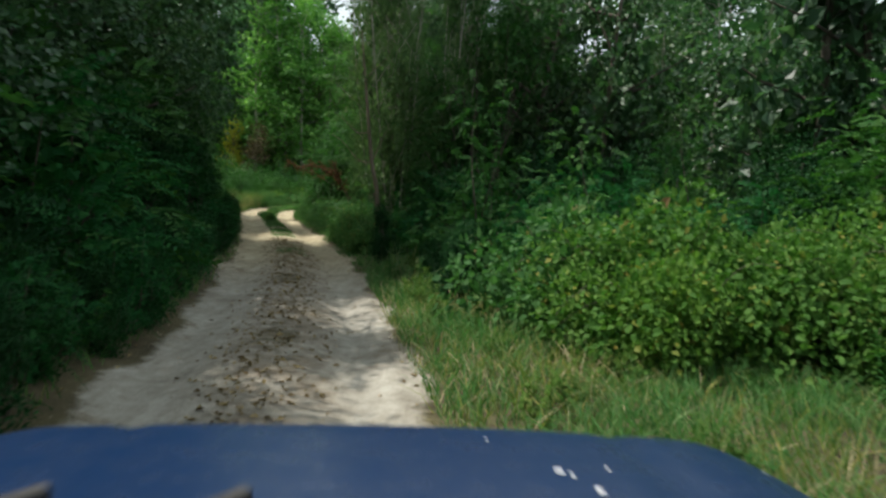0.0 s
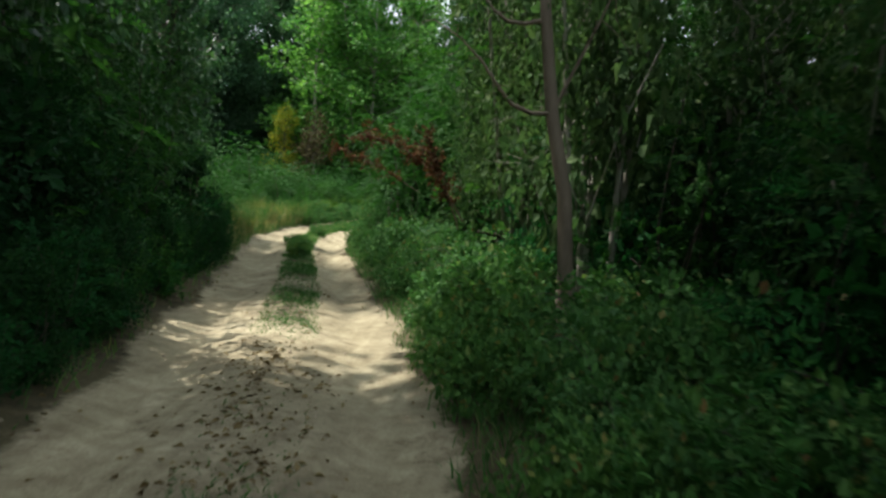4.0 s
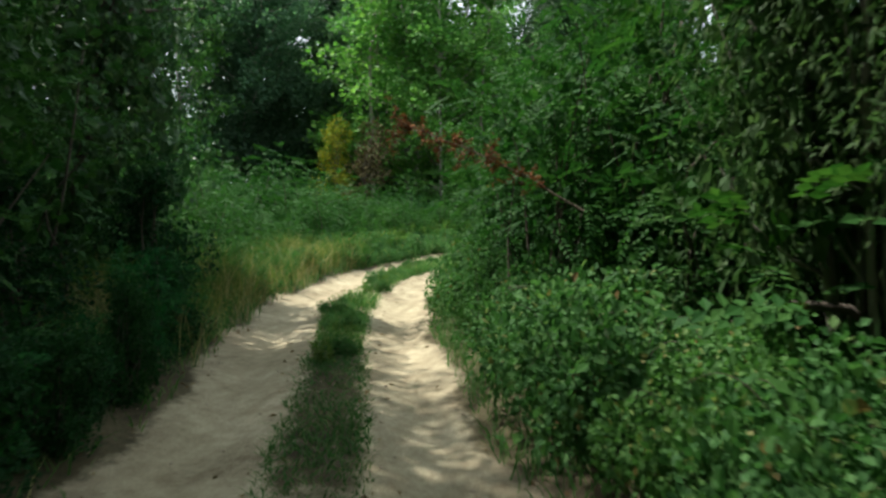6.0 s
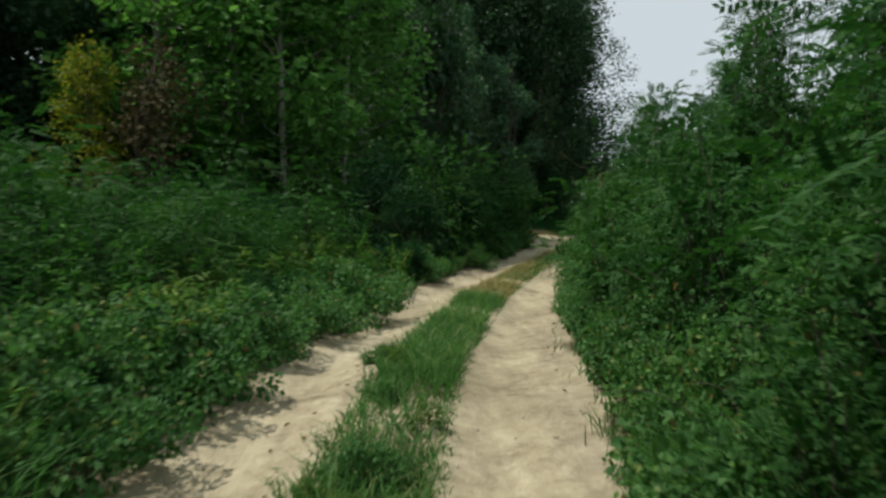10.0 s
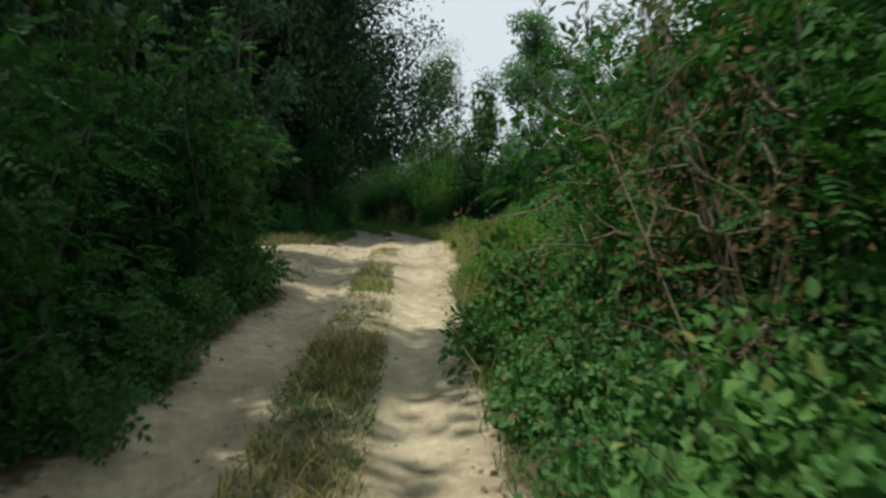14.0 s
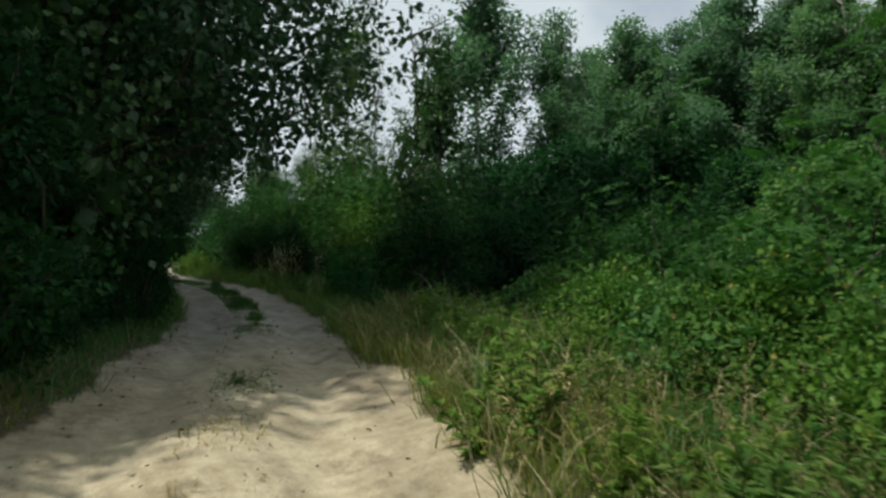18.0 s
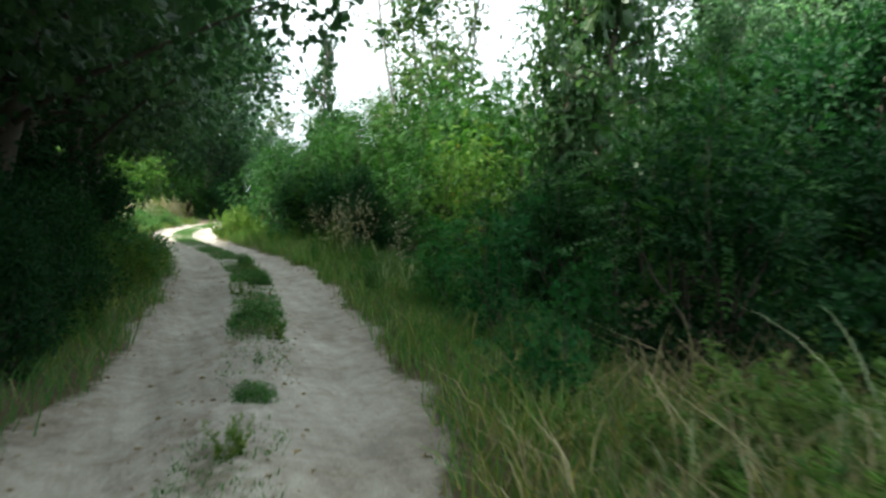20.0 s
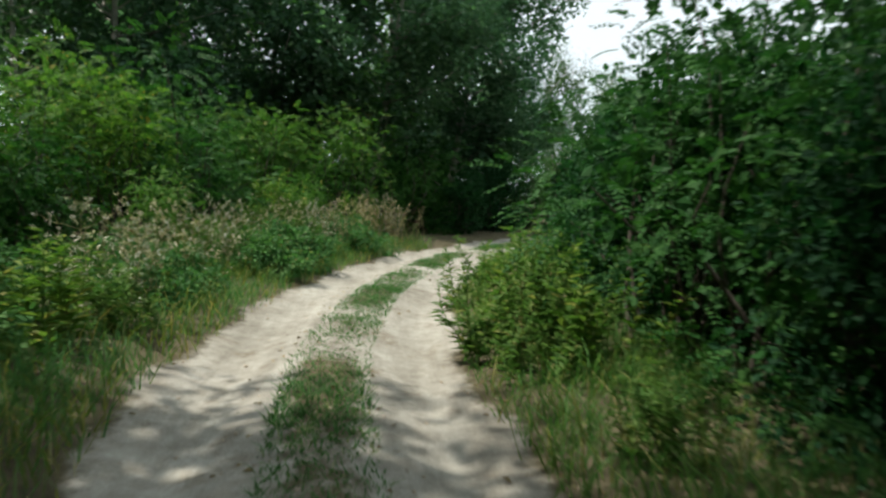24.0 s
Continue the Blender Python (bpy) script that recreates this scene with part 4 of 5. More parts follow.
# kinds, side, y from, y to, distance from, to, spacing, height from, to, spread
BELTS = [
    # the dark left hedge of the first stretch, and the wood behind it
    (("shrub", "shrub", "heaven"), L, -5, 22, 2.0, 3.2, 1.15, 2.2, 3.4, 0.95),
    (("locust", "shrub"), L, -4, 23, 3.2, 5.0, 1.6, 3.6, 5.0, 1.0),
    (("locust", "shrub"), L, 20, 28.5, 2.2, 3.6, 1.3, 2.2, 3.4, 0.9),
    (("locust_tree", "locust"), L, 19, 25.5, 3.8, 6.0, 1.8, 4.0, 5.5, 0.9),
    (("shrub", "weed"), L, -4, 28, 1.45, 2.0, 0.8, 0.7, 1.3, 1.0),
    (("locust_tree",), L, -5, 9, 4.2, 8.6, 2.3, 5.0, 6.5, 0.95),
    (("over",), L, -5, 7, 3.9, 4.6, 2.4, 8.6, 10.0, 1.15),
    (("over",), L, 7, 12, 3.9, 4.8, 2.4, 9.5, 11.0, 1.1),
    (("over",), L, 12.5, 18, 4.0, 5.0, 2.6, 16, 19.0, 0.9),
    (("dark",), L, 18, 22, 5.0, 6.0, 2.4, 9.0, 10.0, 0.85),
    (("dark",), L, 21, 27.5, 5.2, 6.2, 2.2, 10.5, 12.0, 0.75),
    (("dark",), L, 8, 24, 8.0, 10, 3.4, 9.0, 11.0, 0.85),
    # right: brambles, bushes, willows
    (("bramble_sun", "bramble_sun", "bramble"), R, 5.6, 8.0, 2.6, 7.0, 0.75, 1.2, 1.65, 0.9),
    (("locust", "heaven", "heaven"), R, 8.6, 12, 2.4, 6.4, 1.1, 1.8, 2.6, 0.85),
    (("bramble_sun", "weed", "herb"), R, 3.5, 7, 4.2, 7.0, 0.8, 0.9, 1.3, 0.9),
    (("locust", "shrub"), R, 7.5, 15, 6.0, 10.0, 1.7, 2.8, 4.2, 1.0),
    (("heaven", "heaven", "shrub"), R, 11.4, 15.5, 2.0, 4.6, 1.1, 1.5, 2.6, 0.85),
    (("willow",), R, 20.5, 25.5, 3.4, 8.0, 1.9, 7.5, 10, 0.8),
    (("dark", "locust_tree", "dark"), R, 14.5, 20.5, 3.9, 8.0, 2.1, 7.5, 9.5, 0.8),
    (("dark", "poplar"), R, 13, 20, 8.5, 12, 2.4, 9, 11, 0.9),
    (("shrub",), R, 13, 22, 4.0, 6.5, 1.6, 2.6, 3.6, 0.95),
    (("shrub", "shrub", "weed"), R, 8.4, 16, 1.65, 2.4, 0.8, 0.9, 1.6, 0.85),
    (("bramble",), R, 15, 28.5, 1.5, 3.4, 0.85, 0.7, 1.15, 0.8),
    (("locust", "heaven", "shrub"), R, 16.5, 28, 3.0, 4.8, 1.4, 2.2, 3.6, 0.85),
    (("locust_tree", "locust_tree", "locust"), R, 24, 34.5, 4.2, 8.0, 1.8, 5.6, 7.2, 0.9),
    # the open stretch: weeds on the left, then bushes, then the wood
    (("weed",), L, 26.5, 37.5, 1.4, 3.0, 0.55, 0.6, 1.1, 1.3),
    (("bramble",), R, 35, 46, 1.5, 2.1, 0.75, 0.45, 0.75, 0.8),
    (("weed", "weed", "herb"), L, 37.5, 46.5, 1.4, 2.4, 0.6, 0.5, 0.95, 1.3),
    (("bramble", "shrub"), L, 33, 45, 1.5, 2.3, 0.9, 0.5, 0.85, 1.0),
    (("weed", "weed", "locust"), L, 28, 37, 2.6, 3.8, 0.75, 0.9, 1.3, 1.2),
    (("locust",), L, 29, 37, 3.4, 5.0, 1.0, 1.35, 1.65, 1.15),
    (("locust", "locust", "weed"), L, 37, 46.5, 2.3, 5.0, 0.95, 1.2, 1.55, 1.15),
    (("locust",), L, 28.5, 47, 4.8, 10.5, 1.6, 1.5, 2.4, 1.35),
    (("under",), L, 26, 47, 12.5, 15.5, 2.2, 3.2, 4.6, 1.4),
    (("under",), L, 40, 66, 15.5, 20, 2.3, 3.6, 4.8, 1.5),
    (("poplar", "young", "dark"), L, 25, 40, 15, 20, 3.2, 11, 14, 1.15),
    (("far", "young", "young"), L, 40, 47, 15, 20, 3.0, 12, 15, 1.2),
    (("young", "far", "far"), L, 46, 66, 18.5, 25, 3.2, 16, 18.5, 1.15),
    (("poplar", "far"), L, 66, 92, 16, 27, 3.6, 15, 19, 1.1),
    # right hedge of the open stretch
    (("locust",), R, 28, 35.5, 2.1, 4.6, 1.1, 3.0, 4.0, 0.85, 1.45),
    (("bramble", "locust"), R, 27.5, 36.5, 1.3, 1.9, 0.7, 0.6, 1.1, 0.8),
    (("poplar",), R, 29, 44, 9.5, 13, 3.2, 11, 14, 1.0),
    (("locust", "bramble_high", "locust"), R, 35, 47, 1.7, 3.6, 1.0, 1.2, 1.9, 0.9),
    (("locust", "shrub"), R, 33, 37, 4.0, 7.4, 1.6, 2.6, 3.4, 1.05),
    (("locust", "shrub"), R, 37, 46, 3.8, 7.4, 1.4, 1.9, 2.6, 1.1),
    (("bramble",), R, 45.5, 54, 1.6, 2.9, 0.7, 0.75, 1.15, 0.85),
    (("locust", "bramble"), R, 45.5, 54, 2.4, 3.2, 0.8, 1.2, 1.8, 0.8),
    (("locust", "locust_tree"), R, 46.5, 53.8, 2.6, 5.8, 1.15, 3.1, 4.3, 0.85),
    # left bushes before the sandy clearing
    (("shrub", "locust"), L, 48.5, 58.3, 1.8, 3.2, 1.05, 2.2, 3.2, 0.85),
    (("shrub", "weed"), L, 45, 58.5, 1.4, 1.9, 0.75, 0.6, 1.1, 1.0),
    (("locust_tree", "shrub"), L, 50, 58.5, 3.2, 5.0, 1.5, 3.4, 4.4, 0.85),
    (("locust", "shrub"), L, 47, 60, 5.0, 9.0, 1.9, 2.0, 3.0, 1.1),
    # clearing: bramble bank on the right, wood behind
    (("herb", "weed", "bramble_sun"), R, 54, 60.5, 1.75, 3.5, 0.55, 0.45, 0.75, 1.1),
    (("herb", "herb", "weed", "straw"), R, 60.5, 73, 2.0, 4.0, 0.52, 0.45, 0.8, 1.1),
    (("bramble_sun", "bramble_sun", "herb"), R, 54, 60.5, 2.5, 4.6, 0.75, 0.7, 1.15, 0.9),
    (("bramble_sun", "bramble"), R, 60.5, 71, 3.7, 5.4, 0.8, 0.9, 1.3, 0.9),
    (("locust", "bramble_high", "locust"), R, 53.5, 71, 4.4, 7.0, 1.0, 1.5, 2.0, 1.0),
    (("locust", "bramble_high", "shrub"), R, 54.5, 73, 6.8, 10.5, 1.5, 2.7, 3.7, 1.05),
    (("weed", "heaven", "weed"), L, 66.8, 69.2, 1.9, 8, 0.7, 0.7, 1.5, 0.9),
    (("shrub",), L, 69.3, 75.5, 2.0, 11.5, 1.3, 2.4, 4.4, 0.95),
    (("far",), R, 52, 100, 25, 36, 2.6, 12, 15, 1.15),
    (("under",), R, 54, 92, 12.5, 22, 2.6, 2.6, 3.6, 1.5),
    (("under",), R, 52, 100, 23, 25.5, 2.4, 4.2, 5.2, 1.5),
    # the dark wood over the track
    (("dark",), L, 72.5, 91, 5.8, 10, 3.2, 8.5, 12, 0.9),
    (("shrub",), L, 70.5, 88, 2.2, 5.0, 1.35, 1.6, 3.2, 0.9),
    (("shrub", "shrub", "locust"), R, 71.5, 77, 2.9, 4.4, 1.3, 2.0, 2.9, 0.9),
    (("locust", "locust_sun", "shrub"), R, 77, 87, 2.9, 4.4, 1.2, 1.8, 2.8, 0.9),
    (("shrub", "shrub", "locust"), R, 87, 92, 2.9, 4.4, 1.3, 2.0, 2.9, 0.9),
    (("shrub",), R, 71.5, 92, 4.4, 7.4, 1.4, 2.5, 3.3, 1.05),
    (("shrub",), R, 71.5, 94, 7.6, 10.5, 1.6, 4.0, 5.2, 1.2),
    (("locust",), R, 80, 91, 4.0, 5.6, 1.2, 3.6, 4.4, 0.8),
    (("heaven",), R, 73.5, 78, 1.8, 3.0, 1.0, 1.1, 1.9, 0.75),
    # last stretch
    (("weed", "weed", "herb"), R, 77, 93, 1.6, 3.0, 0.7, 0.4, 0.85, 1.1),
    (("weed", "herb", "weed", "bramble"), L, 76, 104, 1.6, 3.8, 0.75, 0.45, 0.95, 1.15),
    (("shrub", "shrub", "locust"), R, 94, 107, 3.0, 6.8, 1.5, 2.8, 4.2, 0.9, 1.7),
    (("shrub", "locust"), R, 89, 94.5, 2.5, 5.5, 1.1, 2.5, 3.2, 0.85, 1.5),
    (("locust",), L, 88, 99, 3.8, 7.0, 1.4, 2.2, 3.2, 1.0),
    (("locust_sun", "locust", "locust_sun"), L, 99, 111, 3.6, 7.0, 1.4, 2.3, 3.2, 1.0),
    (("poplar", "dark"), L, 92, 118, 12, 22, 4.0, 12, 16, 1.0),
    (("poplar", "willow"), R, 112, 140, 2, 22, 4.6, 8, 10, 1.1),
    (("poplar", "willow"), L, 120, 140, 2, 26, 4.6, 9, 12, 1.2),
    (("locust", "shrub"), L, 110, 120, 2.5, 12, 2.0, 2.6, 4.0, 1.2),
    # far woods that close the view
    (("poplar",), L, -25, 24, 11, 20, 4.2, 13, 17, 1.1),
    (("poplar",), R, -25, 36, 13, 24, 4.0, 14, 18, 1.1),
    (("under",), R, -12, 12, 10, 13, 2.4, 3.5, 5.0, 1.5),
]
for kinds, side, *rest in BELTS:
    belt(int(abs(rest[0] * 71 + rest[1] * 37 + rest[2] * 101)) + 3 + side, kinds, side, *rest)

one = np.random.default_rng(5)
set_plant(one, "yellow", -16.0, 52.3, 5.6, 0.8)
set_plant(one, "brown", -13.3, 50.2, 5.0)
for x, y, h in ((-11.0, 54.2, 16.5), (-9.7, 56.0, 15.5), (-12.6, 55.4, 18.5), (-9.0, 58.4, 15), (-11.0, 57.6, 16.5), (-13.6, 57.5, 20), (-12.2, 61.0, 19), (-14.8, 55.0, 20), (-16.2, 58.5, 20)):
    set_plant(one, "young", x, y, h, 1.2)
for off, y, h, w in ((-5.6, 24.2, 14.5, 1.0), (-5.8, 27.2, 13.5, 0.95), (-2.6, 75.0, 18.5, 1.02), (-3.2, 78.6, 15.0, 1.15), (-7.6, 79.8, 16.0, 0.9), (-6.8, 74.0, 17.0, 0.9), (-11.0, 73.5, 17.0, 0.9), (-3.7, 82.0, 14.5, 1.15), (-3.0, 86.0, 14.0, 1.2),
                     (-7.2, 90.0, 13.0, 1.0), (-10.5, 94.5, 14.0, 1.1)):
    set_plant(one, "over", float(track_x(y)) + off, y, h, w)
# extra poplars, set by where their shadows fall on track and hedges
for off, y, h in ((-5.0, 14.8, 22), (-7.0, 77.5, 25), (-5.2, 75.2, 20), (-5.4, 77.0, 21), (-6.8, 81.5, 16), (-5.6, 87.0, 17), (-5.2, 91.0, 17), (-8.6, 89.4, 22), (-8.6, 75.0, 22)):
    set_plant(one, "canopy", float(track_x(y)) + off, y, h, 0.95)
for off, y, h in ((4.6, 90.8, 5.2), (4.4, 92.6, 5.8), (5.4, 94.2, 5.6), (6.2, 91.6, 6.4)):
    set_plant(one, "locust_tree", float(track_x(y)) + off, y, h, 0.9)
set_plant(one, "yellow", 6.4, 63.6, 3.2, 0.7)
set_plant(one, "dark", float(track_x(79.5)) + 5.0, 79.5, 8.5, 0.7)
set_plant(one, "dark", float(track_x(94.6)) + 4.8, 94.6, 8.0, 0.6)
for off, y, h in ((5.2, 46.2, 8.0), (6.6, 44.6, 8.6), (4.9, 48.6, 7.0), (7.4, 47.0, 8.4)):
    set_plant(one, "locust_tree", float(track_x(y)) + off, y, h, 0.85)
set_plant(one, "dark", float(track_x(29.4)) - 4.4, 29.4, 9.8, 0.72)
set_plant(one, "dark", -4.0, 72.2, 11.5, 0.95)
set_plant(one, "dark", -0.9, 72.6, 11.5, 0.9)
for x, y, h in ((-6.0, 112, 15), (-1.5, 114.5, 16), (2.5, 113, 15.5), (5.5, 117, 14), (-4, 118, 15)):
    set_plant(one, "young", x, y, h, 1.6)
for x, y, h in ((-12.0, 75.0, 31), (-8.6, 76.0, 30), (9.6, 42.0, 21), (7.8, 27.5, 14)):
    set_plant(one, "poplar", x, y, h, 1.2)
set_plant(one, "far", 19.0, 91.0, 14.5, 1.2)
set_plant(one, "far", 22.0, 88.5, 12.0, 1.1)
for x, y, h in ((4.5, 111.5, 14), (7.4, 115.0, 14.5), (1.2, 111.0, 14), (-2.0, 109.5, 13), (10.5, 120.0, 15)):
    set_plant(one, "far", x, y, h, 1.2)
set_plant(one, "willow", 12.0, 91.0, 11.5, 1.4)
set_plant(one, "willow", -0.3, 48.5, 6.5, 0.8)
for off, y, h in ((4.0, 17.6, 9.5), (3.3, 20.6, 11.0), (3.3, 23.2, 11.5), (3.9, 25.6, 10.5)):
    set_plant(one, "willow", float(track_x(y)) + off, y, h, 0.7)
for x, y, h in ((6.5, 26.0, 14), (9.5, 30.0, 15.5), (12.0, 33.0, 16), (8.0, 22.0, 13)):
    set_plant(one, "poplar", x, y, h, 1.1)
for k in range(40):
    y = one.uniform(57.5, 70.5)
    set_plant(one, ("straw", "herb", "straw")[k % 3], float(track_x(y)) + one.choice([one.normal(-0.1, 0.25), one.normal(-2.2, 0.7)]), y, one.uniform(0.07, 0.17), 1.3)
for off, y in ((3.1, 33.2), (3.0, 34.6), (3.0, 36.0)):
    set_plant(one, "locust", float(track_x(y)) + off, y, 3.3, 0.8)
for off, y in ((2.7, 51.6), (2.6, 52.8), (2.7, 54.0), (3.6, 53.2)):
    set_plant(one, "locust", float(track_x(y)) + off, y, 2.9, 0.75)
set_plant(one, "dark", -6.9, 61.7, 12.5, 0.72)
set_plant(one, "dark", -6.7, 63.6, 12.5, 0.72)
# poplars whose paled leaf colour imitates sunlit clumps behind the clearing
for x, y, h in ((-6.0, 69.8, 11.5), (-2.7, 70.6, 9.5), (-8.8, 70.4, 10.0)):
    set_plant(one, "edge", x, y, h)
for y, off in ((81.6, 2.5), (85.0, 2.3), (85.7, 2.9), (86.6, 2.7), (87.6, 2.8), (89.0, 2.7)):
    set_plant(one, "seeds", float(track_x(y)) + off, y, one.uniform(1.0, 1.4))
for k in range(30):
    y = 95 + k * 0.4
    set_plant(one, "seeds", float(track_x(y)) - one.uniform(2.0, 2.7), y, one.uniform(0.8, 1.1))
for y, off, h in ((86.2, 1.7, 0.6), (102.5, -2.0, 1.2), (103.6, -2.2, 1.4), (104.4, -1.9, 1.2), (107, -2.2, 1.2), (94.6, 1.6, 0.7), (95.2, 1.9, 0.9), (96, 1.7, 0.8), (96.8, 1.9, 0.9)):
    set_plant(one, "straw", float(track_x(y)) + off, y, h, 1.1)

for y0, y1, side, near, far, n, low, high in ((62.5, 73, R, 1.9, 3.2, 20, 0.5, 0.95), (9, 13.5, R, 1.65, 2.4, 9, 0.45, 0.7), (78, 86, R, 1.7, 2.8, 15, 0.5, 0.9),
                                              (29, 36, L, 1.6, 2.6, 8, 0.5, 0.8), (55, 61, R, 1.9, 3.0, 9, 0.45, 0.7), (47, 49.5, R, 1.5, 2.0, 5, 0.35, 0.55)):
    for k in range(n):
        y = one.uniform(y0, y1)
        set_plant(one, "reed", float(track_x(y)) + side * one.uniform(near, far), y, one.uniform(low, high), 1.0)

GRASSY = "thick verge of mixed green and straw-coloured grass"
carpet("grass", "long yellow-green grass among the weeds", 18, L, 27, 37, 1.4, 3.6, 300, 0.3, 0.85, GRASS_YELLOW, 0.6)
carpet("grass", GRASSY, 1, R, -3, 14, 1.2, 4.4, 620, 0.08, 0.3, GRASS_GREEN, 0.9)
carpet("grass", GRASSY, 17, R, -3, 10, 1.2, 4.4, 300, 0.08, 0.3, GRASS_YELLOW, 1.0)
carpet("grass", GRASSY, 2, R, 14, 54, 1.1, 2.1, 560, 0.08, 0.25, GRASS_GREEN, 0.7)
carpet("grass", GRASSY, 3, R, 53, 72, 1.25, 3.4, 420, 0.12, 0.45, GRASS_YELLOW, 0.9)
carpet("dry_grass", "straw-coloured long grass on the bank", 4, R, 55, 60.5, 1.35, 3.4, 110, 0.2, 0.6, GRASS_DRY, 0.9)
carpet("dry_grass", "straw-coloured long grass on the bank", 19, R, 60.5, 74, 1.35, 3.6, 170, 0.25, 0.65, GRASS_DRY, 0.8)
carpet("grass", "long yellow-green grass on the bank", 20, R, 60.5, 74, 1.35, 4.2, 330, 0.12, 0.42, GRASS_YELLOW, 0.8)
carpet("grass", GRASSY, 5, L, 26, 47, 1.15, 4.6, 420, 0.1, 0.42, GRASS_GREEN, 0.9)
carpet("dry_grass", "straw-coloured long grass among the weeds", 6, L, 26, 36, 1.2, 3.0, 190, 0.25, 0.75, GRASS_DRY, 0.6)
carpet("dry_grass", "short dry grass at the back of the clearing", 7, L, 65.6, 70, 1.7, 8.0, 300, 0.1, 0.35, GRASS_DRY, 0.8)
carpet("grass", "short grass creeping into the sand of the clearing", 21, L, 64.6, 70, 1.5, 8.0, 420, 0.03, 0.14, GRASS_YELLOW, 1.1)
carpet("grass", GRASSY, 8, L, 69, 106, 1.15, 4.2, 380, 0.08, 0.38, GRASS_GREEN, 0.7)
carpet("grass", GRASSY, 9, R, 72, 106, 1.15, 3.2, 380, 0.08, 0.4, GRASS_GREEN, 0.7)
for k in range(46):
    y = 26 + k * 0.42 if k < 34 else 74 + (k - 34) * 1.1
    set_plant(one, ("weed", "herb", "bramble")[k % 3], float(track_x(y)) + one.normal(0, 0.14), y, one.uniform(0.16, 0.34), 1.0)
for k in range(14):
    y = 93.6 + k * 0.3
    set_plant(one, "herb", float(track_x(y)) + one.uniform(1.5, 2.1), y, one.uniform(0.6, 1.1), 1.1)
for k in range(9):
    y = 98.5 + k * 0.75
    set_plant(one, ("locust_sun", "bramble_sun", "herb")[k % 3], float(track_x(y)) - one.uniform(2.6, 3.8), y, one.uniform(0.9, 1.6), 0.9)
for k in range(22):
    y = 56.4 + k * 0.17
    x = float(track_x(y) - left_edge(y)) - one.uniform(0.7, 1.9)
    set_plant(one, ("shrub", "locust")[k % 2], x, y, one.uniform(1.8, 3.0), 0.8)
for k in range(16):
    y = 36.2 + k * 0.42
    set_plant(one, ("shrub", "weed", "bramble")[k % 3], float(track_x(y) - left_edge(y)) - one.uniform(0.1, 0.35), y, one.uniform(0.5, 0.85), 1.0)
for k in range(9):
    y = 73.6 + k * 0.65
    set_plant(one, "shrub", float(track_x(y) - left_edge(y)) - one.uniform(0.45, 0.9), y, one.uniform(1.5, 2.3), 0.8)
for k in range(34):
    y = 46 + k * 0.42
    set_plant(one, ("weed", "shrub", "bramble")[k % 3], float(track_x(y) - left_edge(y)) - one.uniform(0.2, 0.6), y, one.uniform(0.4, 0.9), 1.0)
for k in range(58):
    y = 1.6 + k * 0.43
    set_plant(one, ("shrub", "shrub", "heaven")[k % 3], float(track_x(y) - left_edge(y)) - one.uniform(0.3, 0.65), y, one.uniform(0.8, 1.4), 0.85)
for k in range(26):
    y = 2.5 + k * 0.42
    set_plant(one, ("herb", "weed")[k % 2], float(track_x(y)) + one.uniform(1.6, 2.8), y, one.uniform(0.25, 0.55), 1.1)
carpet("grass", "low grass on the strip between the ruts", 10, 0, 14, 108, -0.3, 0.3, 2600, 0.025, 0.085, GRASS_GREEN, 1.2)
carpet("grass", "thick green grass on the strip between the ruts", 14, 0, 27, 44, -0.25, 0.25, 2600, 0.05, 0.22, GRASS_GREEN, 0.8)
carpet("dry_grass", "short dry grass on the strip between the ruts", 13, 0, 44, 68, -0.28, 0.28, 1300, 0.04, 0.17, GRASS_DRY, 0.9)
carpet("grass", GRASSY, 15, R, 72, 106, 1.1, 2.6, 160, 0.1, 0.4, GRASS_YELLOW, 0.8)
carpet("grass", GRASSY, 16, L, 76, 106, 1.1, 2.8, 160, 0.1, 0.4, GRASS_YELLOW, 0.8)
carpet("dry_grass", "short dry grass on the verge", 11, R, -3, 10, 1.15, 3.0, 200, 0.06, 0.3, GRASS_DRY, 0.9)
carpet("grass", "thin grass under the hedge", 12, L, -3, 27, 1.15, 2.2, 120, 0.06, 0.25, GRASS_GREEN, 0.7)

for templates, *_ in SPECIES.values():
    for t in templates:
        for o in (*t.children, t):
            bpy.data.objects.remove(o)


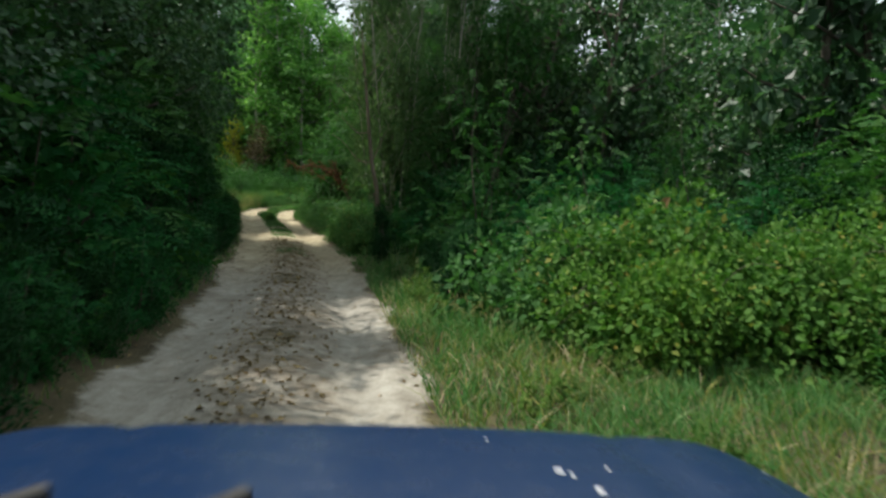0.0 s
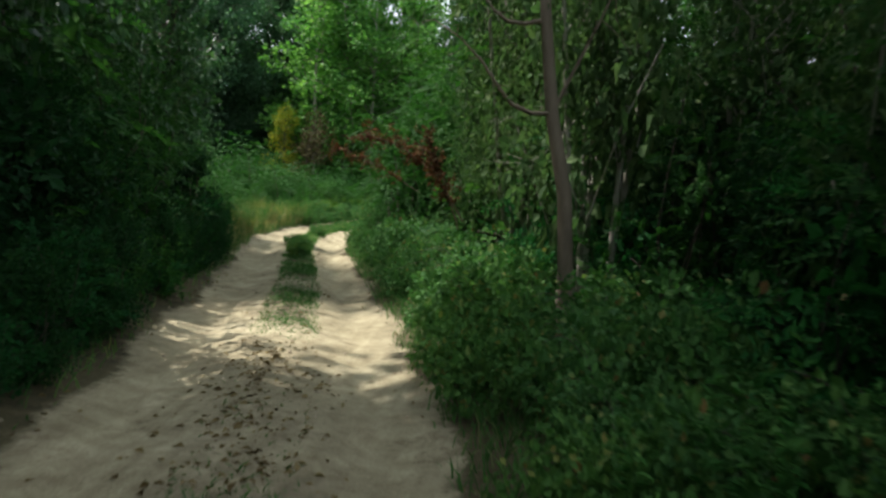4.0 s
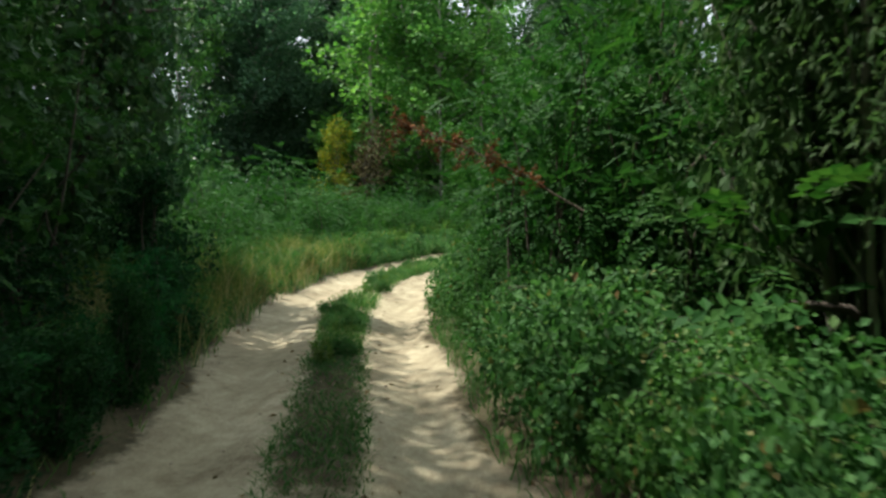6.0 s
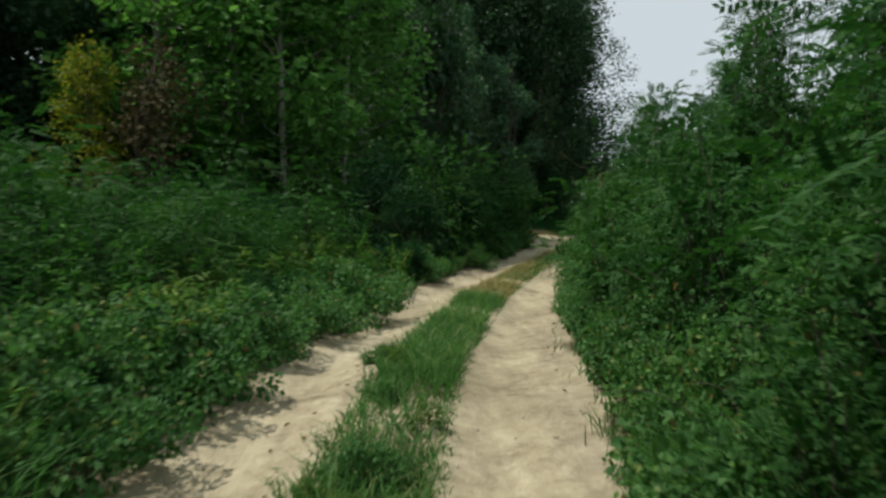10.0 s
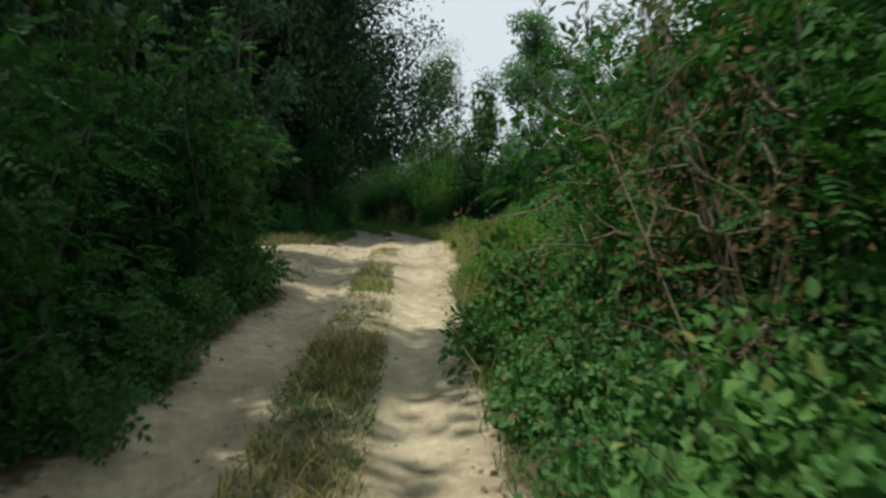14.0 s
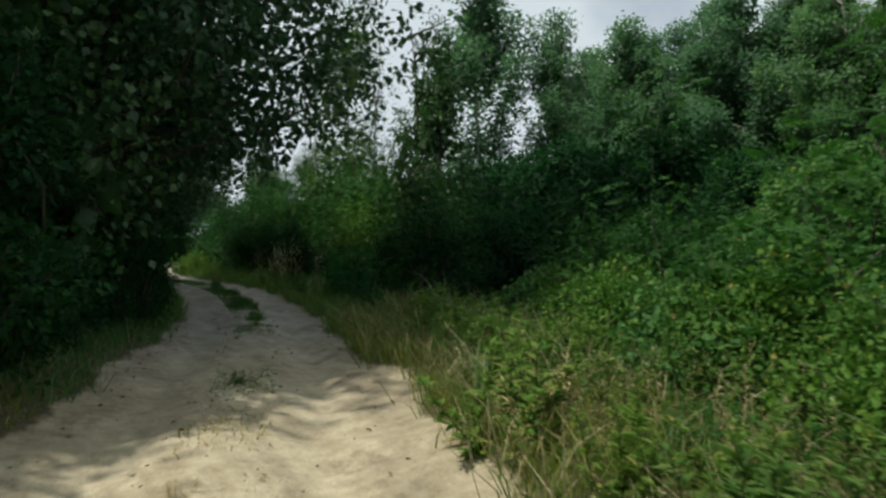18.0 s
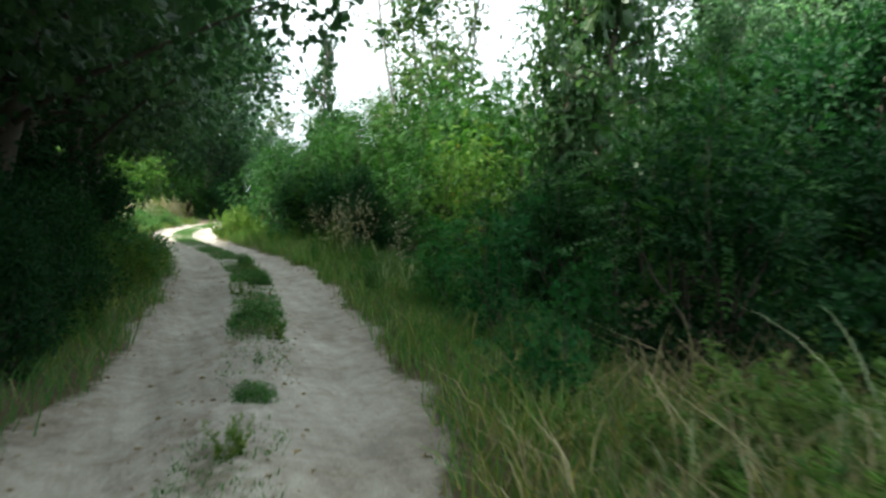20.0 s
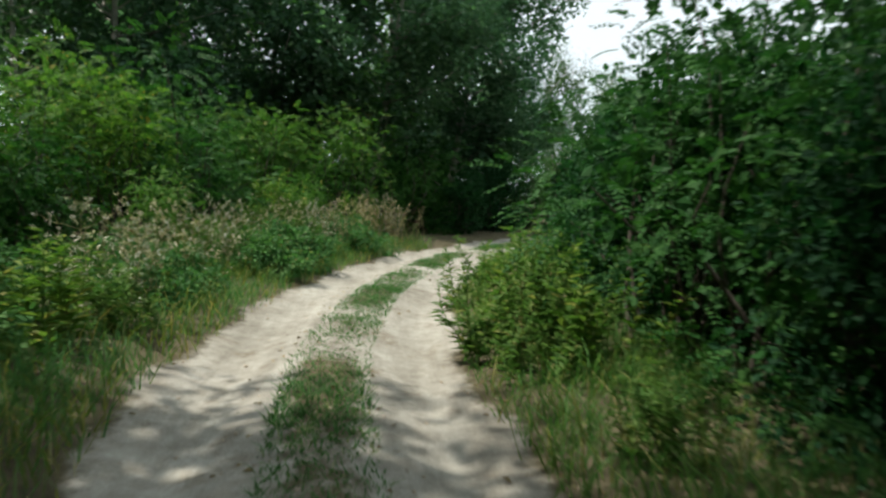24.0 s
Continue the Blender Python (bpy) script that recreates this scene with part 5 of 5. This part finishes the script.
# ---- single things beside the track ----
def leaning_trunk():
    """A pale thin trunk, forked, leaning towards the track out of the hedge."""
    rng = np.random.default_rng(301)
    root = tagged(new("leaning_tree"), "thin grey-brown tree trunk leaning out of the bramble hedge", "tree")
    root.location = (-1.85, 19.2, float(ground_z(-1.85, 19.2)))
    way = np.array([(0.05, 0, -0.1), (0.02, 0, 0.7), (-0.05, 0.02, 1.4), (-0.22, 0.05, 2.1), (-0.34, 0.1, 2.9), (-0.5, 0.1, 4.2), (-0.7, 0.2, 5.6)])
    part("trunk", mesh_from("trunk", *tube(way, np.array([0.085, 0.07, 0.064, 0.058, 0.05, 0.035, 0.015]), 9), BARK_DEAD), root)
    for k, (i, tip) in enumerate(((3, (-1.25, -0.3, 2.75)), (3, (0.3, -0.1, 3.4)), (4, (-1.3, 0.1, 3.35)), (5, (0.2, 0.2, 5.4)))):
        twig = bent(rng, way[i], tip, 0.09, 7)
        side = [tube(bent(rng, twig[j], twig[j] + rng.normal(0, 0.22, 3), 0.03, 4), np.linspace(0.007, 0.002, 4), 4) for j in (3, 4, 5, 6)]
        part("branch", mesh_from("branch", *joined([tube(twig, np.linspace(0.024, 0.006, 7), 6)] + side), BARK_DEAD), root, "bare pale branch")
    P = np.array([(-0.4, 0.1, 4.0)]) + rng.normal(0, (0.9, 0.6, 0.8), (500, 3))
    d = unit(rng.normal(size=(500, 3)))
    size = rng.uniform(0.06, 0.11, 500)
    part("foliage", mesh_from("foliage", *diamond_leaves(P, d, np.roll(d, 1, 1), size, size * 0.4), LEAF_WILLOW, False), root)


def withered_branch(seed, foot, tip, bow, label):
    """An arching dead branch set with rusty brown leaves."""
    rng = np.random.default_rng(seed)
    foot, tip = np.array(foot, float), np.array(tip, float)
    root = tagged(new("withered_branch"), label, "branch")
    root.location = foot
    s = np.linspace(0, 1, 12)[:, None]
    way = (tip - foot) * s + np.array([0, 0, bow]) * np.sin(s * math.pi)
    way[1:-1] += rng.normal(0, 0.012, (10, 3))
    part("branch", mesh_from("branch", *tube(way, np.linspace(0.016, 0.004, 12), 6), BARK_DEAD), root)
    twigs, leaves = [], []
    for k in range(48):
        i = rng.integers(3, 12)
        end = way[i] + rng.normal(0, 0.1, 3) + (way[i] - way[i - 1]) * 0.9
        t = bent(rng, way[i], end, 0.015, 4)
        twigs.append(tube(t, np.linspace(0.004, 0.0015, 4), 3))
        m = 16
        P = t[rng.integers(0, 4, m)] + rng.normal(0, 0.014, (m, 3))
        d = unit(rng.normal(size=(m, 3)) + (0, 0, -0.5))
        size = rng.uniform(0.03, 0.075, m)
        leaves.append(diamond_leaves(P, d, np.roll(d, 1, 1), size, size * 0.45))
    part("twig", mesh_from("twig", *joined(twigs), BARK_DEAD), root, kind="stuff")
    part("dead_leaf", mesh_from("dead_leaf", *joined(leaves), LEAF_BROWN, False), root, "rusty brown withered leaves", "stuff")


def bare_branch(seed, foot, tip, bow, twigs):
    """A bare bleached branch that sticks out of the hedge, with a few side twigs."""
    rng = np.random.default_rng(seed)
    foot, tip = np.array(foot, float), np.array(tip, float)
    root = tagged(new("bare_branch"), "bare bleached branch sticking out of the hedge", "branch")
    root.location = foot
    s = np.linspace(0, 1, 12)[:, None]
    way = (tip - foot) * s + np.array([0, 0, bow]) * np.sin(s * math.pi)
    way[1:-1] += rng.normal(0, 0.012, (10, 3))
    part("branch", mesh_from("branch", *tube(way, np.linspace(0.009, 0.002, 12), 6), BARK_PALE), root)
    for k in range(twigs):
        i = rng.integers(3, 11)
        end = way[i] + (way[i] - way[i - 2]) * rng.uniform(0.8, 1.8) + rng.normal(0, 0.13, 3)
        part("twig", mesh_from("twig", *tube(bent(rng, way[i], end, 0.02, 5), np.linspace(0.004, 0.0012, 5), 4), BARK_PALE), root)


def dead_bush(x, y, h):
    """A dried-out bush of bare brown stems and shrivelled leaves in the hedge."""
    rng = np.random.default_rng(int(abs(x * 10) + y))
    root = tagged(new("dead_bush"), "dried-out brown bush with bare twigs in the green hedge", "bush")
    root.location = (x, y, float(ground_z(x, y)) - 0.03)
    wood, leaves = [], []
    for k in range(8):
        tip = np.array([rng.normal(0, 0.4), rng.normal(0, 0.4), h * rng.uniform(0.6, 1.05)])
        w = bent(rng, (rng.normal(0, 0.06), rng.normal(0, 0.06), 0), tip, 0.1, 7)
        wood.append(tube(w, np.linspace(0.006, 0.002, 7), 5))
        for j in (2, 3, 4, 5, 6):
            e = w[j] + rng.normal(0, 0.2, 3)
            wood.append(tube(bent(rng, w[j], e, 0.04, 4), np.linspace(0.006, 0.002, 4), 4))
            d = unit(rng.normal(size=(26, 3)) + (0, 0, -0.8))
            leaves.append(diamond_leaves(e + rng.normal(0, 0.1, (26, 3)), d, np.roll(d, 1, 1), rng.uniform(0.03, 0.07, 26), np.full(26, 0.025)))
    part("branchwork", mesh_from("branchwork", *joined(wood), BARK_DEAD), root)
    part("dead_leaf", mesh_from("dead_leaf", *joined(leaves), LEAF_WITHERED, False), root, "shrivelled brown leaves", "stuff")


leaning_trunk()
withered_branch(311, (-3.0, 22.3, 1.0), (-4.25, 21.4, 1.95), 0.3, "arching dead branch with rusty brown leaves over the brambles")
withered_branch(312, (-3.05, 22.2, 0.9), (-3.45, 21.5, 2.0), 0.05, "upright dead branch with rusty brown leaves")
withered_branch(313, (-4.3, 27.4, 1.35), (-5.97, 27.0, 2.12), 0.06, "long arching dead branch with rusty brown leaves at the track")
dead_bush(-2.1, 52.0, 1.9)
dead_bush(-2.45, 50.8, 2.5)
bare_branch(331, (-1.95, 52.3, 1.3), (-2.9, 51.0, 2.3), 0.25, 7)
bare_branch(332, (-2.1, 50.2, 1.0), (-2.75, 49.2, 1.62), -0.05, 2)
bare_branch(333, (-1.6, 20.4, 2.5), (-2.45, 20.3, 1.62), -0.18, 5)
bare_branch(334, (-1.3, 21.8, 2.5), (-2.6, 20.9, 2.15), 0.12, 6)


def litter():
    """Fallen leaves, clods and pebbles along the edges of the ruts."""
    rng = np.random.default_rng(321)
    n = 4800
    y = rng.uniform(0, 108, n)
    where = rng.choice([-1.2, -0.35, 0.35, 1.2], n)
    x = track_x(y) + where + rng.normal(0, 0.11, n)
    P = np.stack([x, y, ground_z(x, y) + 0.006], 1)
    m = n // 2
    y[:m] = rng.uniform(1, 19, m)
    x[:m] = track_x(y[:m]) + rng.normal(0, 0.26, m)
    y[:260] = rng.uniform(60, 66, 260)
    x[:260] = track_x(y[:260]) - np.abs(rng.normal(2.4, 1.2, 260))
    P[:m] = np.stack([x[:m], y[:m], ground_z(x[:m], y[:m]) + 0.006], 1)
    d = unit(np.c_[rng.normal(size=(n, 2)), rng.normal(0, 0.15, n)])
    size = rng.uniform(0.02, 0.07, n)
    up = np.tile([0.0, 0, 1], (n, 1)) + rng.normal(0, 0.3, (n, 3))
    tagged(new("fallen_leaf", mesh_from("fallen_leaf", *diamond_leaves(P, d, up, size, size * 0.6, 0.2), LEAF_LITTER, False)),
           "dry brown leaves fallen along the ruts", "leaves", kind="stuff")
    n = 1800
    y = rng.uniform(0, 108, n)
    x = track_x(y) + rng.choice([-1.15, -0.4, 0.0, 0.4, 1.15], n) + rng.normal(0, 0.2, n)
    r = rng.uniform(0.006, 0.02, n)
    y[:240], r[:240] = rng.uniform(59.5, 65.8, 240), rng.uniform(0.012, 0.04, 240)
    x[:240] = track_x(y[:240]) - np.abs(rng.normal(2.6, 1.2, 240))
    oct_v = np.array([(1, 0, 0), (0, 1, 0), (-1, 0, 0), (0, -1, 0), (0, 0, 0.7), (0, 0, -0.7)], float)
    v = oct_v[None] * r[:, None, None] * rng.uniform(0.6, 1.3, (n, 6, 1)) + np.stack([x, y, ground_z(x, y) + r * 0.2], 1)[:, None]
    f = np.array([(0, 1, 4), (1, 2, 4), (2, 3, 4), (3, 0, 4), (1, 0, 5), (2, 1, 5), (3, 2, 5), (0, 3, 5)])
    tagged(new("pebble", mesh_from("pebble", v.reshape(-1, 3), (np.arange(n)[:, None, None] * 6 + f).reshape(-1, 3), CLOD)),
           "small pale clods and pebbles on the track", "stones", kind="stuff")


litter()


# ---- the blue car at the start of the drive ----
def shaped_box(name, parent, size, place, mat, round_by=0.03, label="", turn=(0, 0, 0)):
    bm = bmesh.new()
    bmesh.ops.create_cube(bm, size=1.0)
    bmesh.ops.scale(bm, vec=size, verts=bm.verts)
    bmesh.ops.bevel(bm, geom=bm.edges[:], offset=min(round_by, min(size) * 0.45), segments=3, affect="EDGES", profile=0.5)
    me = bpy.data.meshes.new(name)
    bm.to_mesh(me)
    bm.free()
    me.materials.append(mat)
    for f in me.polygons:
        f.use_smooth = True
    ob = part(name, me, parent, label)
    ob.matrix_basis = pose(*place, *turn)
    return ob


def skin(name, parent, xs, ys, height, mat, label="", thick=0.012):
    """A curved sheet of metal over a grid, with thickness."""
    X, Y = np.meshgrid(xs, ys)
    Z = height(X, Y)
    top, low = np.stack([X, Y, Z], -1).reshape(-1, 3), np.stack([X, Y, Z - thick], -1).reshape(-1, 3)
    nx, ny = len(xs), len(ys)
    i = (np.arange(ny - 1)[:, None] * nx + np.arange(nx - 1)[None]).ravel()
    up = np.stack([i, i + 1, i + 1 + nx, i + nx], 1)
    down = up[:, ::-1] + len(top)
    rim = np.concatenate([np.arange(nx - 1), (ny - 1) * nx + np.arange(nx - 1)[::-1] + 1, nx * np.arange(ny - 1)[::-1] + nx, nx * np.arange(ny - 1) + nx - 1])
    nxt = np.concatenate([np.arange(nx - 1) + 1, (ny - 1) * nx + np.arange(nx - 1)[::-1], nx * np.arange(ny - 1)[::-1], nx * np.arange(ny - 1) + 2 * nx - 1])
    side = np.stack([nxt, rim, rim + len(top), nxt + len(top)], 1)
    return part(name, mesh_from(name, np.concatenate([top, low]), np.concatenate([up, down, side]), mat), parent, label)


def bonnet_height(X, Y):
    z = 1.015 - 0.035 * ((Y - 0.45) / 0.75) ** 2 - 0.22 * np.clip((Y - 1.2) / 0.35, 0, 1) ** 1.8
    a = np.abs(X)
    return z - 0.015 * (np.clip(a, 0, 0.55) / 0.55) ** 2 - 0.15 * np.clip((a - 0.55) / 0.3, 0, 1) ** 1.7 - 0.006 * np.exp(-((a - 0.42) / 0.02) ** 2)


def blue_car():
    car = tagged(new("car"), "dusty dark blue car with scratched bonnet on the dirt track", "car")
    car.matrix_basis = pose(0.06, 0.0, float(ground_z(-0.35, 0.5)) - 0.02, 0, 0, 7.0)
    bonnet = skin("bonnet", car, np.linspace(-0.85, 0.85, 45), np.linspace(0.45, 1.55, 34), bonnet_height, CAR_BLUE, "blue bonnet with small chips in the paint")
    rng = np.random.default_rng(401)
    for x, y, r in ((0.25, 0.98, 0.006), (0.265, 0.965, 0.005), (0.285, 0.905, 0.006), (0.33, 1.0, 0.004), (0.17, 1.13, 0.003), (0.62, 1.06, 0.004)):
        a = np.linspace(0, 2 * math.pi, 8)[:-1]
        ring = np.stack([x + r * np.cos(a) * rng.uniform(0.6, 1.4, 7), y + r * np.sin(a) * rng.uniform(0.6, 1.6, 7)], 1)
        ring = np.concatenate([[(x, y)], ring])
        z = bonnet_height(ring[:, 0], ring[:, 1]) + 0.004
        part("paint_chip", mesh_from("paint_chip", np.c_[ring, z], np.array([(0, k, k % 7 + 1) for k in range(1, 8)]), CHIPPED), bonnet, "bare chipped spot")
    for s, name in ((-1, "fender"), (1, "fender")):
        shaped_box(name, car, (0.05, 1.0, 0.36), (s * 0.83, 1.02, 0.62), CAR_BLUE, 0.025)
        shaped_box("door", car, (0.05, 1.1, 0.62), (s * 0.85, -0.55, 0.66), CAR_BLUE, 0.025)
        shaped_box("rear_panel", car, (0.05, 1.25, 0.66), (s * 0.85, -1.75, 0.68), CAR_BLUE, 0.025)
        shaped_box("windscreen_pillar", car, (0.05, 0.06, 0.72), (s * 0.68, 0.1, 1.33), CAR_BLUE, 0.02, "", (32, 0, 0))
        shaped_box("rear_pillar", car, (0.05, 0.08, 0.66), (s * 0.68, -2.2, 1.33), CAR_BLUE, 0.02, "", (-12, 0, 0))
        shaped_box("headlight", car, (0.26, 0.06, 0.15), (s * 0.62, 1.57, 0.7), LAMP_GLASS, 0.03)
        for y in (1.0, -1.55):
            wheel = part("wheel", mesh_from("wheel", *tube(np.array([(-0.07, 0, 0), (-0.06, 0, 0), (0.06, 0, 0), (0.07, 0, 0)]), np.array([0.02, 0.2, 0.2, 0.02]), 20), STEEL), car)
            wheel.matrix_basis = pose(s * 0.76, y, 0.33)
            part("tyre", mesh_from("tyre", *tube(np.array([(-0.09, 0, 0), (-0.1, 0, 0), (-0.06, 0, 0), (0.06, 0, 0), (0.1, 0, 0), (0.09, 0, 0)]),
                                                np.array([0.2, 0.27, 0.33, 0.33, 0.27, 0.2]), 28), RUBBER), wheel, "black rubber tyre")
    shaped_box("roof", car, (1.36, 2.0, 0.05), (0, -1.2, 1.66), CAR_BLUE, 0.025)
    shaped_box("tailgate", car, (1.66, 0.06, 0.7), (0, -2.38, 0.7), CAR_BLUE, 0.025)
    shaped_box("grille", car, (0.9, 0.05, 0.16), (0, 1.58, 0.7), DARK_TRIM, 0.02)
    shaped_box("bumper", car, (1.68, 0.14, 0.2), (0, 1.6, 0.48), DARK_TRIM, 0.05)
    shaped_box("floor_pan", car, (1.6, 3.9, 0.08), (0, -0.4, 0.36), DARK_TRIM, 0.03)
    shaped_box("scuttle", car, (1.5, 0.3, 0.05), (0, 0.32, 0.98), DARK_TRIM, 0.02)
    for x in (-0.47, -0.27):
        arm = shaped_box("wiper", car, (0.014, 0.36, 0.012), (x, 0.61, 1.045), DARK_TRIM, 0.004, "thin black wiper arm", (0, 0, -38))
        shaped_box("wiper_blade", arm, (0.02, 0.3, 0.02), (0.0, 0.03, 0.014), RUBBER, 0.006)


blue_car()
